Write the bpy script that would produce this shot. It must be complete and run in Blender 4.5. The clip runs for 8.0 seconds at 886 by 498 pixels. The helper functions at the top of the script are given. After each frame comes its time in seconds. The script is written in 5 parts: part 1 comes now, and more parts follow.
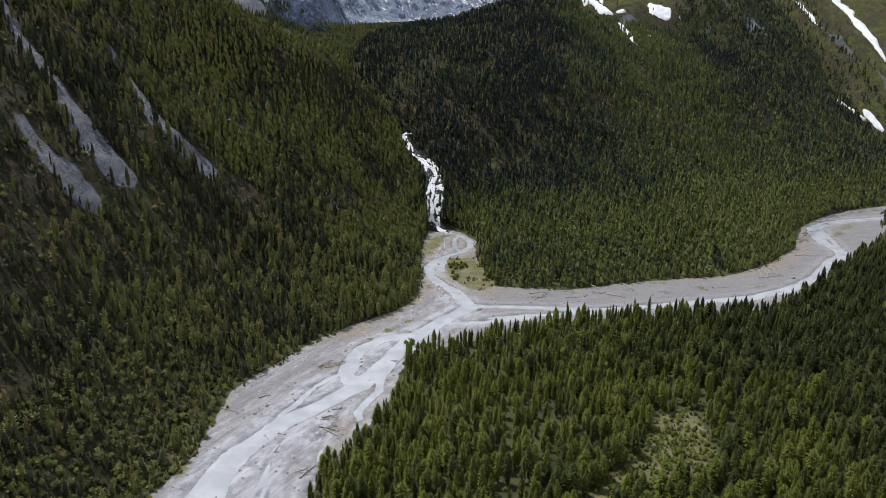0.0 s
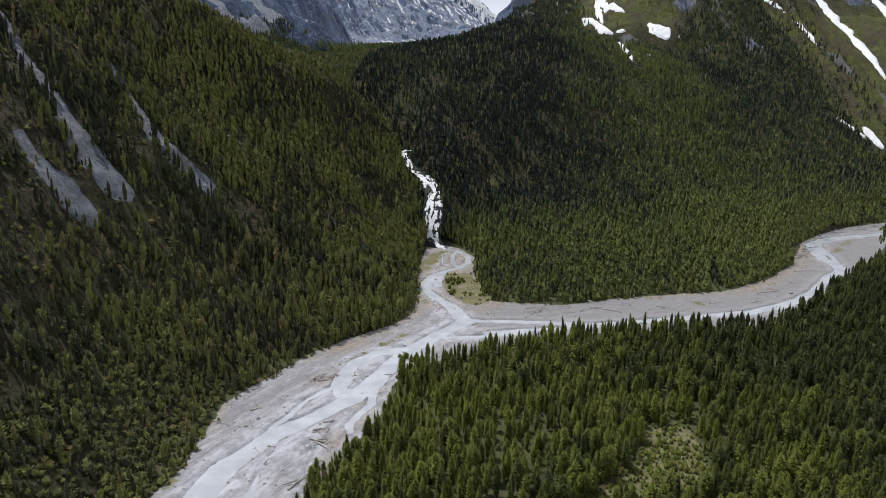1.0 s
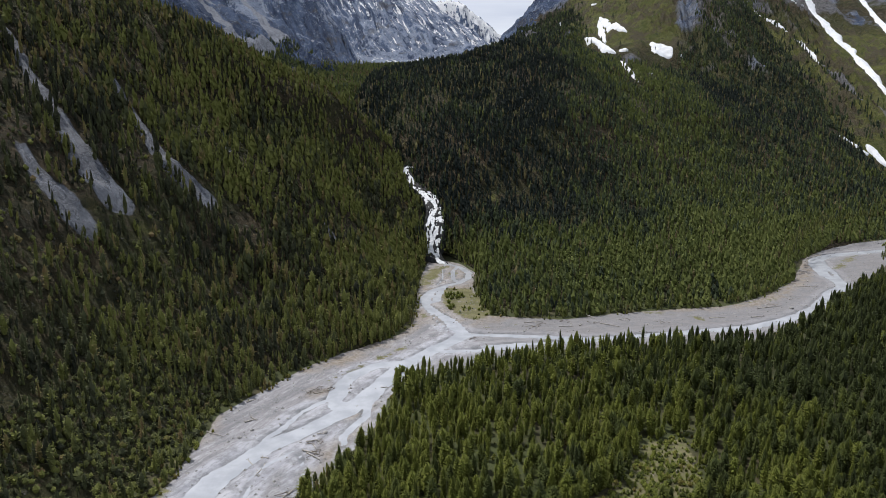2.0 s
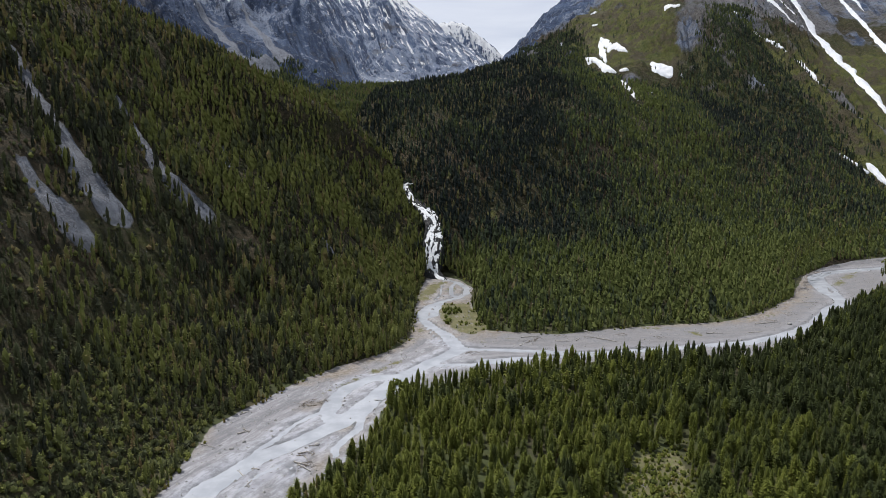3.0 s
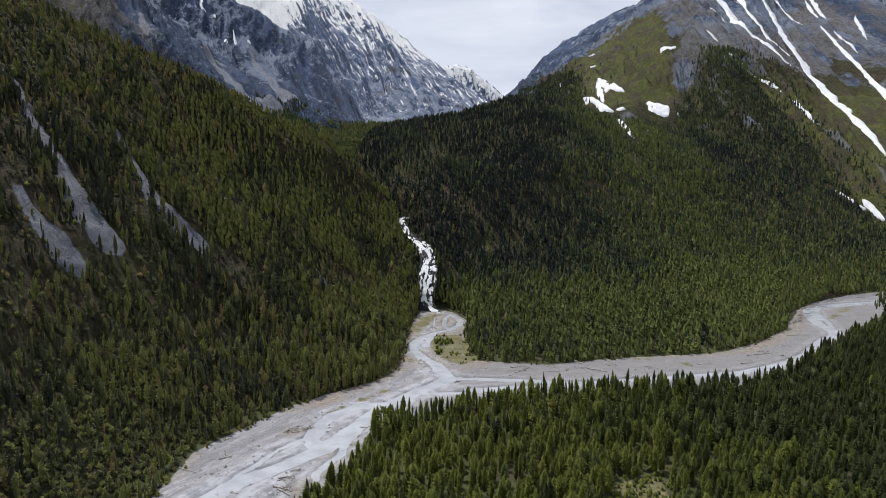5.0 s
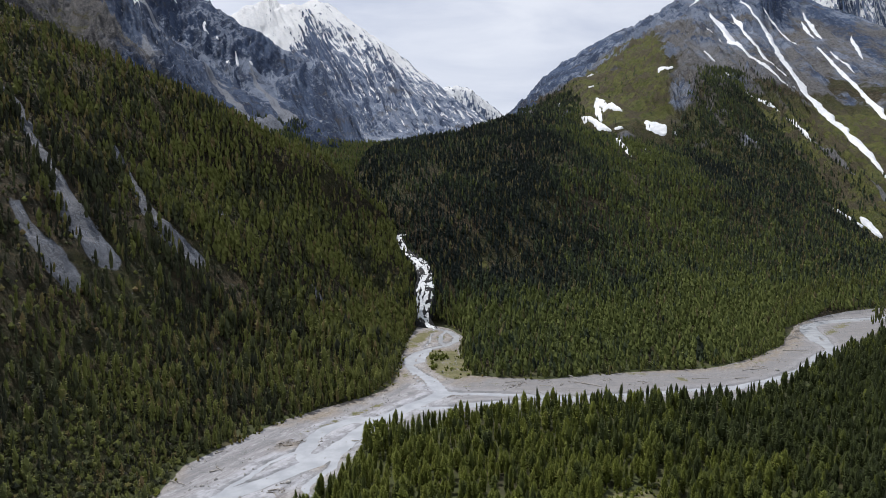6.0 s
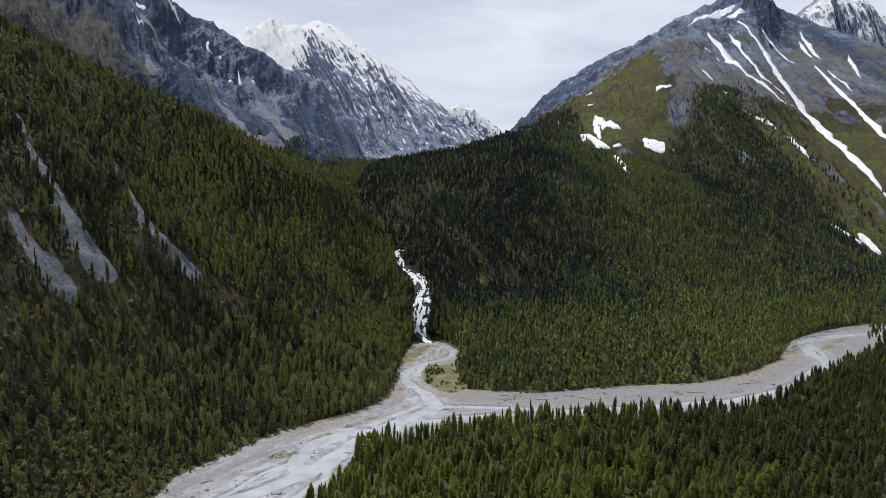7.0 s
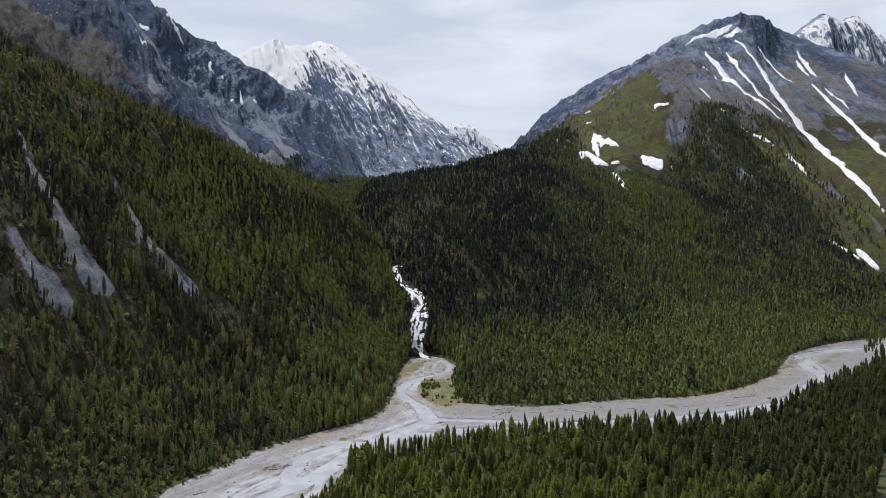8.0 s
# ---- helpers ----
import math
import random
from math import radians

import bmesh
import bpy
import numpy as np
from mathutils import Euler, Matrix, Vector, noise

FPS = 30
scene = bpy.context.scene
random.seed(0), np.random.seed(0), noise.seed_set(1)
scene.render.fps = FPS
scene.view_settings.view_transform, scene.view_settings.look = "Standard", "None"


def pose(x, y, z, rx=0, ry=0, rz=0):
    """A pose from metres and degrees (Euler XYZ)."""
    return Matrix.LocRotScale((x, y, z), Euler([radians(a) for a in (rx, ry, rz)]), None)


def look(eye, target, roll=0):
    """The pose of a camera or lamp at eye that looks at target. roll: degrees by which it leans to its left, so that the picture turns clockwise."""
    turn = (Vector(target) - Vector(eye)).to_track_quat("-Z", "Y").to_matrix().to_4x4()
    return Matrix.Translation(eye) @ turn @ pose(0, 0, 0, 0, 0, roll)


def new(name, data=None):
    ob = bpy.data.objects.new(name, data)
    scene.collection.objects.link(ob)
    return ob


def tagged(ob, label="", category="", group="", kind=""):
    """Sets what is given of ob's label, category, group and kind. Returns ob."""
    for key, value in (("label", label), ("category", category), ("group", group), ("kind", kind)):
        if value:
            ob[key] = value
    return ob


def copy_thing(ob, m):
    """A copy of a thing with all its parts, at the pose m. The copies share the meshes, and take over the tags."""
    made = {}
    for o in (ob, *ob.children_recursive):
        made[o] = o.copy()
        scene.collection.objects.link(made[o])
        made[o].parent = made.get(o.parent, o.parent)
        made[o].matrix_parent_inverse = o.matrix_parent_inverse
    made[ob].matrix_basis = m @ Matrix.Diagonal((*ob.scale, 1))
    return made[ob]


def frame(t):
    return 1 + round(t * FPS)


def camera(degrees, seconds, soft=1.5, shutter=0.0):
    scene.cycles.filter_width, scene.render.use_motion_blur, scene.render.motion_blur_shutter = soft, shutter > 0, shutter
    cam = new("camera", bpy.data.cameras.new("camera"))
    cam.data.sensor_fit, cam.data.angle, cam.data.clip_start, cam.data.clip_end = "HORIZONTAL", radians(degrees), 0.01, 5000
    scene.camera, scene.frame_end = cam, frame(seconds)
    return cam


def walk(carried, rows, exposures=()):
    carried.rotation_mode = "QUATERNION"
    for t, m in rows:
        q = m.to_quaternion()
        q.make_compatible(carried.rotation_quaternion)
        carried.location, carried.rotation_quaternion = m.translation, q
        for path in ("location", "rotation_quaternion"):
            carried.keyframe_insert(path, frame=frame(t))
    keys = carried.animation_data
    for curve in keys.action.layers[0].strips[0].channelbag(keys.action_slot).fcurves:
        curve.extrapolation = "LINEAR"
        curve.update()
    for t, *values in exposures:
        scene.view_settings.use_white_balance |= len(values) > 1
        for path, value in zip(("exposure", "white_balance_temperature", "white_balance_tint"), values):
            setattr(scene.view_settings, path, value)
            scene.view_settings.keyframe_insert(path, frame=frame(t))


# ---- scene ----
cam = camera(68.55, 8.0, soft=0.7)
PATH = [
    (0, (0.00, 0.00, 130.00), (15.9, 968.7, -117.7), 0.13),
    (0.5, (2.72, -0.77, 128.80), (15.5, 971.5, -104.8), 0.12),
    (1, (5.29, -1.58, 127.53), (14.5, 974.1, -91.7), 0.06),
    (1.5, (7.76, -2.41, 126.20), (11.7, 976.3, -78.8), 0.02),
    (3, (14.83, -5.14, 121.95), (8.3, 981.7, -39.6), 0.11),
    (3.5, (17.17, -6.14, 120.48), (7.7, 983.0, -26.0), 0.14),
    (4, (19.51, -7.18, 118.99), (8.6, 984.1, -12.6), 0.18),
    (4.5, (21.88, -8.27, 117.50), (9.5, 984.9, 1.1), 0.18),
    (6, (29.06, -11.90, 113.01), (12.4, 985.5, 42.8), 0.06),
    (6.5, (31.43, -13.23, 111.53), (13.2, 985.0, 55.2), 0.07),
    (7, (33.76, -14.63, 110.06), (13.9, 984.3, 68.1), 0.05),
    (7.5, (36.00, -16.09, 108.60), (15.0, 983.3, 81.1), 0.01),
    (8, (38.12, -17.63, 107.16), (15.7, 982.0, 93.6), -0.06),
]
walk(cam, [(t, look(eye, target, roll)) for t, eye, target, roll in PATH])

# ---- light: thin bright overcast with a veiled sun from ahead on the left ----
SUN_AZ, SUN_EL = -58.0, 62.0
world = bpy.data.worlds.new("sky")
scene.world = world
world.use_nodes = True
wn, wl = world.node_tree.nodes, world.node_tree.links
wn.clear()


def wnode(kind, **values):
    n = wn.new(kind)
    for key, value in values.items():
        n.inputs[key].default_value = value
    return n


sky = wn.new("ShaderNodeTexSky")
sky.sky_type, sky.sun_disc = "NISHITA", False
sky.sun_elevation, sky.sun_rotation = radians(SUN_EL), radians(SUN_AZ)
coord = wn.new("ShaderNodeTexCoord")
stretch = wnode("ShaderNodeMapping", Scale=(1.0, 1.0, 4.5))
cloud = wnode("ShaderNodeTexNoise", Scale=3.2, Detail=9.0, Roughness=0.55, Distortion=0.5)
ramp = wn.new("ShaderNodeValToRGB")
ramp.color_ramp.elements[0].position, ramp.color_ramp.elements[0].color = 0.36, (0.655, 0.705, 0.845, 1)
ramp.color_ramp.elements[1].position, ramp.color_ramp.elements[1].color = 0.64, (0.885, 0.92, 1.02, 1)
sky_part = wnode("ShaderNodeBackground", Strength=0.08)
cloud_part = wnode("ShaderNodeBackground", Strength=1.0)
veil = wnode("ShaderNodeMixShader", Fac=0.85)
world_out = wn.new("ShaderNodeOutputWorld")
wl.new(coord.outputs["Generated"], stretch.inputs["Vector"])
wl.new(stretch.outputs["Vector"], cloud.inputs["Vector"])
wl.new(cloud.outputs["Fac"], ramp.inputs["Fac"])
wl.new(ramp.outputs["Color"], cloud_part.inputs["Color"])
wl.new(sky.outputs["Color"], sky_part.inputs["Color"])
wl.new(sky_part.outputs["Background"], veil.inputs[1])
wl.new(cloud_part.outputs["Background"], veil.inputs[2])
wl.new(veil.outputs["Shader"], world_out.inputs["Surface"])

sun = new("sun", bpy.data.lights.new("sun", "SUN"))
sun.data.energy, sun.data.angle, sun.data.color = 4.8, radians(0.6), (1.0, 0.965, 0.925)
az, el = radians(SUN_AZ), radians(SUN_EL)
sun.matrix_world = look((math.sin(az) * math.cos(el), math.cos(az) * math.cos(el), math.sin(el)), (0, 0, 0))
scene.view_settings.exposure = 0.0

# -- shapes --
RNG = np.random.default_rng(7)
LATTICE = RNG.random((256, 256))


def value_noise(x, y):
    """Smooth noise from 0 to 1 on a unit lattice."""
    xi, yi = np.floor(x).astype(int), np.floor(y).astype(int)
    fx, fy = x - xi, y - yi
    fx, fy = fx * fx * (3 - 2 * fx), fy * fy * (3 - 2 * fy)
    a, b = LATTICE[xi % 256, yi % 256], LATTICE[(xi + 1) % 256, yi % 256]
    c, d = LATTICE[xi % 256, (yi + 1) % 256], LATTICE[(xi + 1) % 256, (yi + 1) % 256]
    return (a * (1 - fx) + b * fx) * (1 - fy) + (c * (1 - fx) + d * fx) * fy


def fbm(x, y, size, octaves=5, gain=0.5):
    """Layered noise from -1 to 1, the largest lumps of that size in metres."""
    total, weight, reach = 0.0, 1.0, 0.0
    for k in range(octaves):
        total = total + weight * (2 * value_noise(x / size * 2**k + 17.3 * k, y / size * 2**k - 9.1 * k) - 1)
        reach += weight
        weight *= gain
    return total / reach


def ridged(x, y, size, octaves=5, gain=0.55):
    """Noise from 0 (gully) to 1 (sharp rib)."""
    total, weight, reach = 0.0, 1.0, 0.0
    for k in range(octaves):
        n = 1 - np.abs(2 * value_noise(x / size * 2**k + 31.7 * k, y / size * 2**k + 5.3 * k) - 1)
        total = total + weight * n * n
        reach += weight
        weight *= gain
    return total / reach


def smoothstep(a, b, x):
    t = np.clip((x - a) / (b - a), 0, 1)
    return t * t * (3 - 2 * t)


def spline(points, s):
    """Catmull-Rom through rows of points, at positions s from 0 to 1."""
    p = np.asarray(points, float)
    n = len(p) - 1
    q = np.concatenate([2 * p[:1] - p[1:2], p, 2 * p[-1:] - p[-2:-1]])
    k = np.clip((np.asarray(s) * n).astype(int), 0, n - 1)
    t = (np.asarray(s) * n - k).reshape((-1,) + (1,) * (p.ndim - 1))
    a, b, c, d = q[k], q[k + 1], q[k + 2], q[k + 3]
    return 0.5 * (2 * b + (c - a) * t + (2 * a - 5 * b + 4 * c - d) * t**2 + (3 * b - a - 3 * c + d) * t**3)


def resampled(points, n):
    """A polyline of n points at even steps along a smooth line through the given ones."""
    fine = spline(points, np.linspace(0, 1, 40 * len(points)))
    along = np.r_[0, np.cumsum(np.linalg.norm(np.diff(fine, axis=0), axis=1))]
    want = np.linspace(0, along[-1], n)
    return np.stack([np.interp(want, along, fine[:, i]) for i in range(fine.shape[1])], 1)


def loft(lines, u, v):
    """A grid of places, swept through lines that have equally many points each."""
    return spline(np.stack([spline(line, u) for line in lines]), v)


def blurred(z, k):
    """The mean of a grid over 2 k + 1 places each way."""
    for axis in (0, 1):
        wide = np.concatenate([np.repeat(np.take(z, [0], axis), k + 1, axis), z, np.repeat(np.take(z, [-1], axis), k, axis)], axis)
        total, n = np.cumsum(wide, axis), z.shape[axis]
        z = (np.take(total, np.arange(2 * k + 1, 2 * k + 1 + n), axis) - np.take(total, np.arange(n), axis)) / (2 * k + 1)
    return z


def near_line(x, y, line):
    """Distance from places to a polyline, and how far along it (0 to 1) the nearest point lies."""
    line = np.asarray(line, float)[:, :2]
    best, where = np.full(np.shape(x), 1e9), np.zeros(np.shape(x))
    n = len(line) - 1
    for k in range(n):
        a, d = line[k], line[k + 1] - line[k]
        t = np.clip(((x - a[0]) * d[0] + (y - a[1]) * d[1]) / max(d @ d, 1e-9), 0, 1)
        r = np.hypot(x - a[0] - t * d[0], y - a[1] - t * d[1])
        closer = r < best
        best, where = np.where(closer, r, best), np.where(closer, (k + t) / n, where)
    return best, where


def inside(x, y, loop):
    """Signed distance to a closed loop: positive within."""
    loop = np.asarray(loop, float)[:, :2]
    odd = np.zeros(np.shape(x), bool)
    for (x0, y0), (x1, y1) in zip(loop, np.roll(loop, -1, axis=0)):
        if y0 != y1:
            odd ^= ((y0 > y) != (y1 > y)) & (x < (x1 - x0) * (y - y0) / (y1 - y0) + x0)
    far, _ = near_line(x, y, np.concatenate([loop, loop[:1]]))
    return np.where(odd, far, -far)


# The open gravel of the two valleys, as one loop: the west bank, the falls' foot, the tributary's far bank, the near forest's edge.
WEST_BANK = [(-150, -400), (-118, 60), (-100, 150), (-93, 189), (-88, 206), (-88, 242), (-89, 265), (-73, 295), (-61, 321), (-40, 348), (-22, 364), (-10, 385), (-8, 412), (-9, 450), (-8, 509), (-4, 565)]
FAR_BANK = [(2, 580), (12, 574), (25, 562), (37, 530), (33, 492), (34, 464), (38, 430), (41, 410), (86, 401), (147, 420), (211, 433), (250, 460), (285, 496), (318, 545), (341, 581), (400, 640), (486, 679), (640, 740), (1200, 800)]
NEAR_EDGE = [(1200, 690), (600, 640), (412, 570), (360, 510), (306, 457), (236, 392), (189, 360), (143, 356), (75, 347), (28, 322), (-5, 304), (-15, 284), (-16, 260), (-34, 211), (-40, 197), (-43, 160), (-52, 60), (-85, -400)]
GRAVEL = WEST_BANK + FAR_BANK + NEAR_EDGE

# Channels: line and half-width at its start and end.
MAIN = ([(-115, -400), (-90, 60), (-83, 140), (-78, 187), (-73, 212), (-61, 236), (-46, 253), (-36, 265), (-27, 281), (-21, 296), (-15, 312), (-6, 332), (6, 350), (18, 366), (24, 374)], 4.6, 5.2)
CHANNELS = [
    MAIN,
    ([(-36, 266), (-40, 280), (-40, 296), (-36, 310), (-26, 322), (-12, 330)], 3.4, 3.6),
    ([(-66, 238), (-58, 252), (-53, 268), (-44, 281)], 1.3, 1.8),
    ([(-18, 300), (-20, 286), (-24, 276), (-24, 264), (-29, 253), (-31, 246), (-29, 236)], 1.2, 2.2),
    ([(-48, 236), (-52, 229), (-57, 223), (-60, 215), (-59, 200), (-56, 188), (-57, 120)], 0.8, 1.3),
    ([(-64, 224), (-68, 212), (-71, 199), (-70, 186)], 0.6, 0.8),
    ([(24, 374), (18, 388), (13, 402), (5, 417), (-1, 432), (-3, 452), (2, 472), (11, 485), (22, 496), (30, 512), (32, 530), (25, 551), (15, 561), (7, 572), (3, 583)], 4.2, 2.6),
    ([(24, 556), (19, 540), (18, 520), (19, 507), (22, 497)], 2.2, 2.4),
    ([(-1, 436), (6, 446), (7, 460), (9, 474), (12, 484)], 2.6, 2.6),
    ([(12, 562), (10, 540), (10, 520), (9, 505), (5, 488)], 0.7, 0.9),
    ([(-5, 436), (1, 416), (6, 398), (12, 382)], 0.7, 0.8),
    ([(-42, 186), (-41, 196), (-41, 208), (-43, 223), (-47, 234)], 0.7, 0.8),
    ([(24, 374), (46, 372), (66, 370), (99, 365), (169, 380), (204, 388), (235, 403), (263, 426), (301, 468), (320, 484), (326, 502), (328, 525), (337, 553), (352, 582), (380, 602), (446, 622), (600, 690), (1200, 750)], 3.4, 6.0),
    ([(358, 582), (348, 560), (340, 532), (325, 495)], 2.0, 2.5),
    ([(30, 352), (60, 358), (100, 362)], 2.6, 2.6),
    ([(4, 345), (28, 346), (60, 354)], 2.0, 3.0),
]


def ground_height(x, y):
    """The valley floor: nearly level, with shallow channels cut into the gravel."""
    z = -3.0 + 0.012 * np.clip(y - 180, -400, 600) + 0.6 * fbm(x, y, 60, 4)
    open_gravel = inside(x, y, GRAVEL)
    z += 1.6 * smoothstep(2, -10, open_gravel) + 6.0 * smoothstep(250, 700, x) * smoothstep(0, -120, open_gravel)
    z += 0.22 * fbm(x, y, 9, 4) * smoothstep(-5, 5, open_gravel)
    river_x = np.interp(y, [p[1] for p in MAIN[0]], [p[0] for p in MAIN[0]])
    z += 0.9 * smoothstep(6.0, 7.6, river_x - x + 1.2 * fbm(x, y, 14, 3)) * smoothstep(170, 200, y) * smoothstep(248, 234, y) * smoothstep(-4, 4, open_gravel)
    bed = np.zeros(np.shape(x))
    for line, w0, w1 in CHANNELS:
        d, s = near_line(x, y, line)
        w = (w0 + (w1 - w0) * s) * (1 + 0.45 * fbm(x + 400, y, 18, 4))
        ends = 1.0 if len(line) > 11 else np.clip(9 * np.minimum(s, 1 - s) + 0.15, 0, 1)
        bed = np.maximum(bed, smoothstep(w * ends + 0.8, w * ends - 0.8, d))
    return z - 0.8 * bed * smoothstep(-6, 2, open_gravel)


WEST_HILL = [
    [(-110, -300, -6), (-104, 60, -6), (-95, 189, -5), (-91, 262, -4), (-63, 318, -3), (-24, 362, -2), (-10, 412, -1), (-11, 500, 0), (-6, 560, 6), (-2, 600, 28), (-14, 640, 50), (-36, 672, 72), (-22, 692, 40)],
    [(-190, -300, 40), (-180, 60, 45), (-160, 200, 45), (-150, 290, 48), (-125, 355, 45), (-90, 410, 38), (-75, 470, 42), (-65, 530, 52), (-50, 580, 56), (-34, 620, 66), (-34, 655, 76), (-40, 680, 86), (-24, 698, 50)],
    [(-330, -300, 170), (-320, 60, 180), (-270, 240, 150), (-230, 350, 138), (-190, 420, 122), (-150, 480, 110), (-125, 530, 110), (-105, 570, 108), (-85, 600, 100), (-62, 640, 98), (-50, 668, 92), (-42, 690, 90), (-26, 704, 55)],
    [(-640, -300, 420), (-620, 150, 420), (-560, 400, 385), (-450, 545, 330), (-373, 560, 289), (-317, 570, 260), (-255, 580, 225), (-194, 600, 196), (-145, 620, 174), (-105, 640, 153), (-75, 665, 128), (-38, 692, 92), (-26, 710, 60)],
    [(-1000, -300, 430), (-950, 300, 430), (-900, 700, 400), (-700, 900, 330), (-560, 900, 285), (-480, 880, 250), (-400, 860, 200), (-330, 850, 170), (-260, 840, 150), (-200, 820, 130), (-150, 780, 110), (-60, 740, 70), (-40, 750, 40)],
]
EAST_HILL = [
    [(-8, 590, -25), (12, 590, 4), (38, 525, -3), (40, 414, -3), (86, 404, -2), (147, 423, -2), (211, 436, -2), (287, 499, -1), (343, 584, 0), (488, 682, 1), (700, 765, 2), (1200, 810, 2)],
    [(-12, 612, 0), (9, 604, 34), (34, 604, 34), (54, 606, 38), (105, 620, 40), (180, 640, 38), (260, 670, 42), (350, 720, 40), (453, 780, 48), (555, 800, 36), (760, 850, 14), (1200, 950, 10)],
    [(-38, 676, 40), (-12, 668, 78), (10, 670, 86), (52, 690, 94), (110, 710, 86), (190, 745, 84), (285, 795, 92), (350, 830, 90), (440, 870, 88), (585, 870, 54), (780, 920, 22), (1200, 1050, 10)],
    [(-85, 770, 80), (-55, 760, 122), (-20, 790, 148), (55, 790, 145), (129, 800, 140), (210, 850, 150), (290, 900, 145), (360, 940, 150), (431, 940, 132), (600, 930, 72), (795, 980, 26), (1200, 1150, 10)],
    [(-135, 890, 100), (-95, 880, 166), (-69, 930, 188), (12, 980, 210), (70, 1000, 229), (140, 1050, 249), (190, 1130, 262), (259, 1200, 243), (400, 1230, 226), (570, 1090, 152), (800, 1050, 24), (1200, 1250, 10)],
    [(-170, 1150, 90), (-130, 1150, 150), (-69, 1250, 180), (60, 1300, 190), (120, 1300, 210), (200, 1350, 230), (250, 1400, 230), (330, 1400, 220), (450, 1400, 180), (600, 1300, 100), (850, 1300, -20), (1200, 1400, 10)],
]
EAST_MOUNTAIN = [
    [(100, 1440, 40), (240, 1240, 110), (330, 1170, 130), (417, 1165, 120), (520, 1070, 70), (600, 990, 20), (680, 890, -40), (900, 890, -60), (1500, 890, -60)],
    [(100, 1500, 150), (240, 1300, 225), (330, 1230, 248), (417, 1225, 240), (520, 1130, 185), (600, 1050, 130), (690, 950, 76), (900, 950, 50), (1500, 950, 30)],
    [(150, 1750, 320), (261, 1700, 382), (398, 1640, 428), (513, 1513, 422), (590, 1470, 402), (718, 1485, 365), (806, 1450, 302), (893, 1300, 158), (1500, 1250, 120)],
    [(220, 2250, 420), (320, 2150, 488), (495, 2100, 582), (608, 2050, 632), (732, 2050, 676), (880, 2150, 715), (982, 2100, 679), (1118, 2050, 594), (1600, 1700, 350)],
    [(270, 2480, 400), (378, 2600, 583), (581, 2500, 704), (732, 2500, 768), (839, 2500, 843), (1060, 2500, 945), (1181, 2500, 941), (1310, 2500, 867), (1900, 2500, 650)],
    [(340, 3100, 200), (400, 3100, 350), (581, 3100, 450), (732, 3100, 500), (839, 3100, 550), (1060, 3100, 600), (1181, 3100, 600), (1310, 3100, 600), (1900, 3100, 400)],
]
WEST_MOUNTAIN = [
    [(-1300, 500, 300), (-900, 650, 330), (-650, 800, 320), (-520, 950, 290), (-420, 1050, 250), (-330, 1120, 225), (-240, 1180, 205), (-150, 1250, 205)],
    [(-1300, 800, 520), (-900, 850, 480), (-700, 950, 440), (-595, 1050, 415), (-527, 1250, 369), (-440, 1350, 330), (-330, 1400, 285), (-180, 1400, 205)],
    [(-1400, 1400, 850), (-1050, 1400, 740), (-838, 1500, 660), (-754, 1600, 611), (-672, 1700, 545), (-540, 1760, 475), (-360, 1760, 370), (-190, 1600, 225)],
    [(-1664, 1900, 1164), (-1185, 1950, 945), (-993, 2000, 859), (-850, 2075, 794), (-736, 2150, 723), (-600, 2220, 657), (-466, 2300, 592), (-330, 2150, 430), (-215, 1900, 270)],
    [(-1700, 2500, 900), (-1300, 2500, 700), (-1050, 2500, 600), (-900, 2550, 550), (-800, 2600, 500), (-650, 2650, 450), (-500, 2700, 400), (-260, 2400, 250)],
]
SNOW_PEAK = [
    [(-1300, 2600, 400), (-900, 2600, 400), (-532, 2500, 370), (-298, 2200, 315), (-150, 1900, 290), (20, 1900, 300), (250, 2300, 340)],
    [(-1400, 3300, 800), (-1000, 3300, 760), (-700, 3200, 690), (-440, 3000, 560), (-230, 2800, 470), (0, 2800, 420), (220, 2900, 420)],
    [(-1450, 3950, 1130), (-1180, 4060, 1320), (-1107, 4100, 1378), (-1040, 4100, 1330), (-930, 4100, 1340), (-819, 4100, 1356), (-554, 4000, 1176), (-335, 3900, 1012), (-93, 3800, 806), (152, 3700, 606), (400, 3650, 420)],
    [(-1500, 4700, 700), (-1000, 4800, 800), (-700, 4800, 700), (-300, 4700, 600), (200, 4600, 400)],
]
FAR_PEAK = [
    [(-400, 4300, -10), (-100, 4300, -10), (150, 4300, -10), (450, 4300, -10)],
    [(-320, 4650, 650), (-90, 4700, 905), (121, 4700, 918), (330, 4680, 760), (600, 4650, 560)],
    [(-400, 4950, 400), (0, 4950, 600), (300, 4950, 500), (600, 4900, 400)],
]
EAST_PEAK = [
    [(1500, 3000, -10), (1900, 3000, -10), (2200, 3000, -10), (2800, 3000, -10)],
    [(1700, 3750, 980), (1999, 3800, 1275), (2150, 3800, 1385), (2191, 3800, 1405), (2250, 3800, 1372), (2320, 3800, 1392), (2400, 3800, 1335), (2507, 3800, 1250), (2900, 3800, 1100)],
    [(1600, 4200, 600), (2100, 4300, 900), (2500, 4300, 800), (3000, 4200, 600)],
]
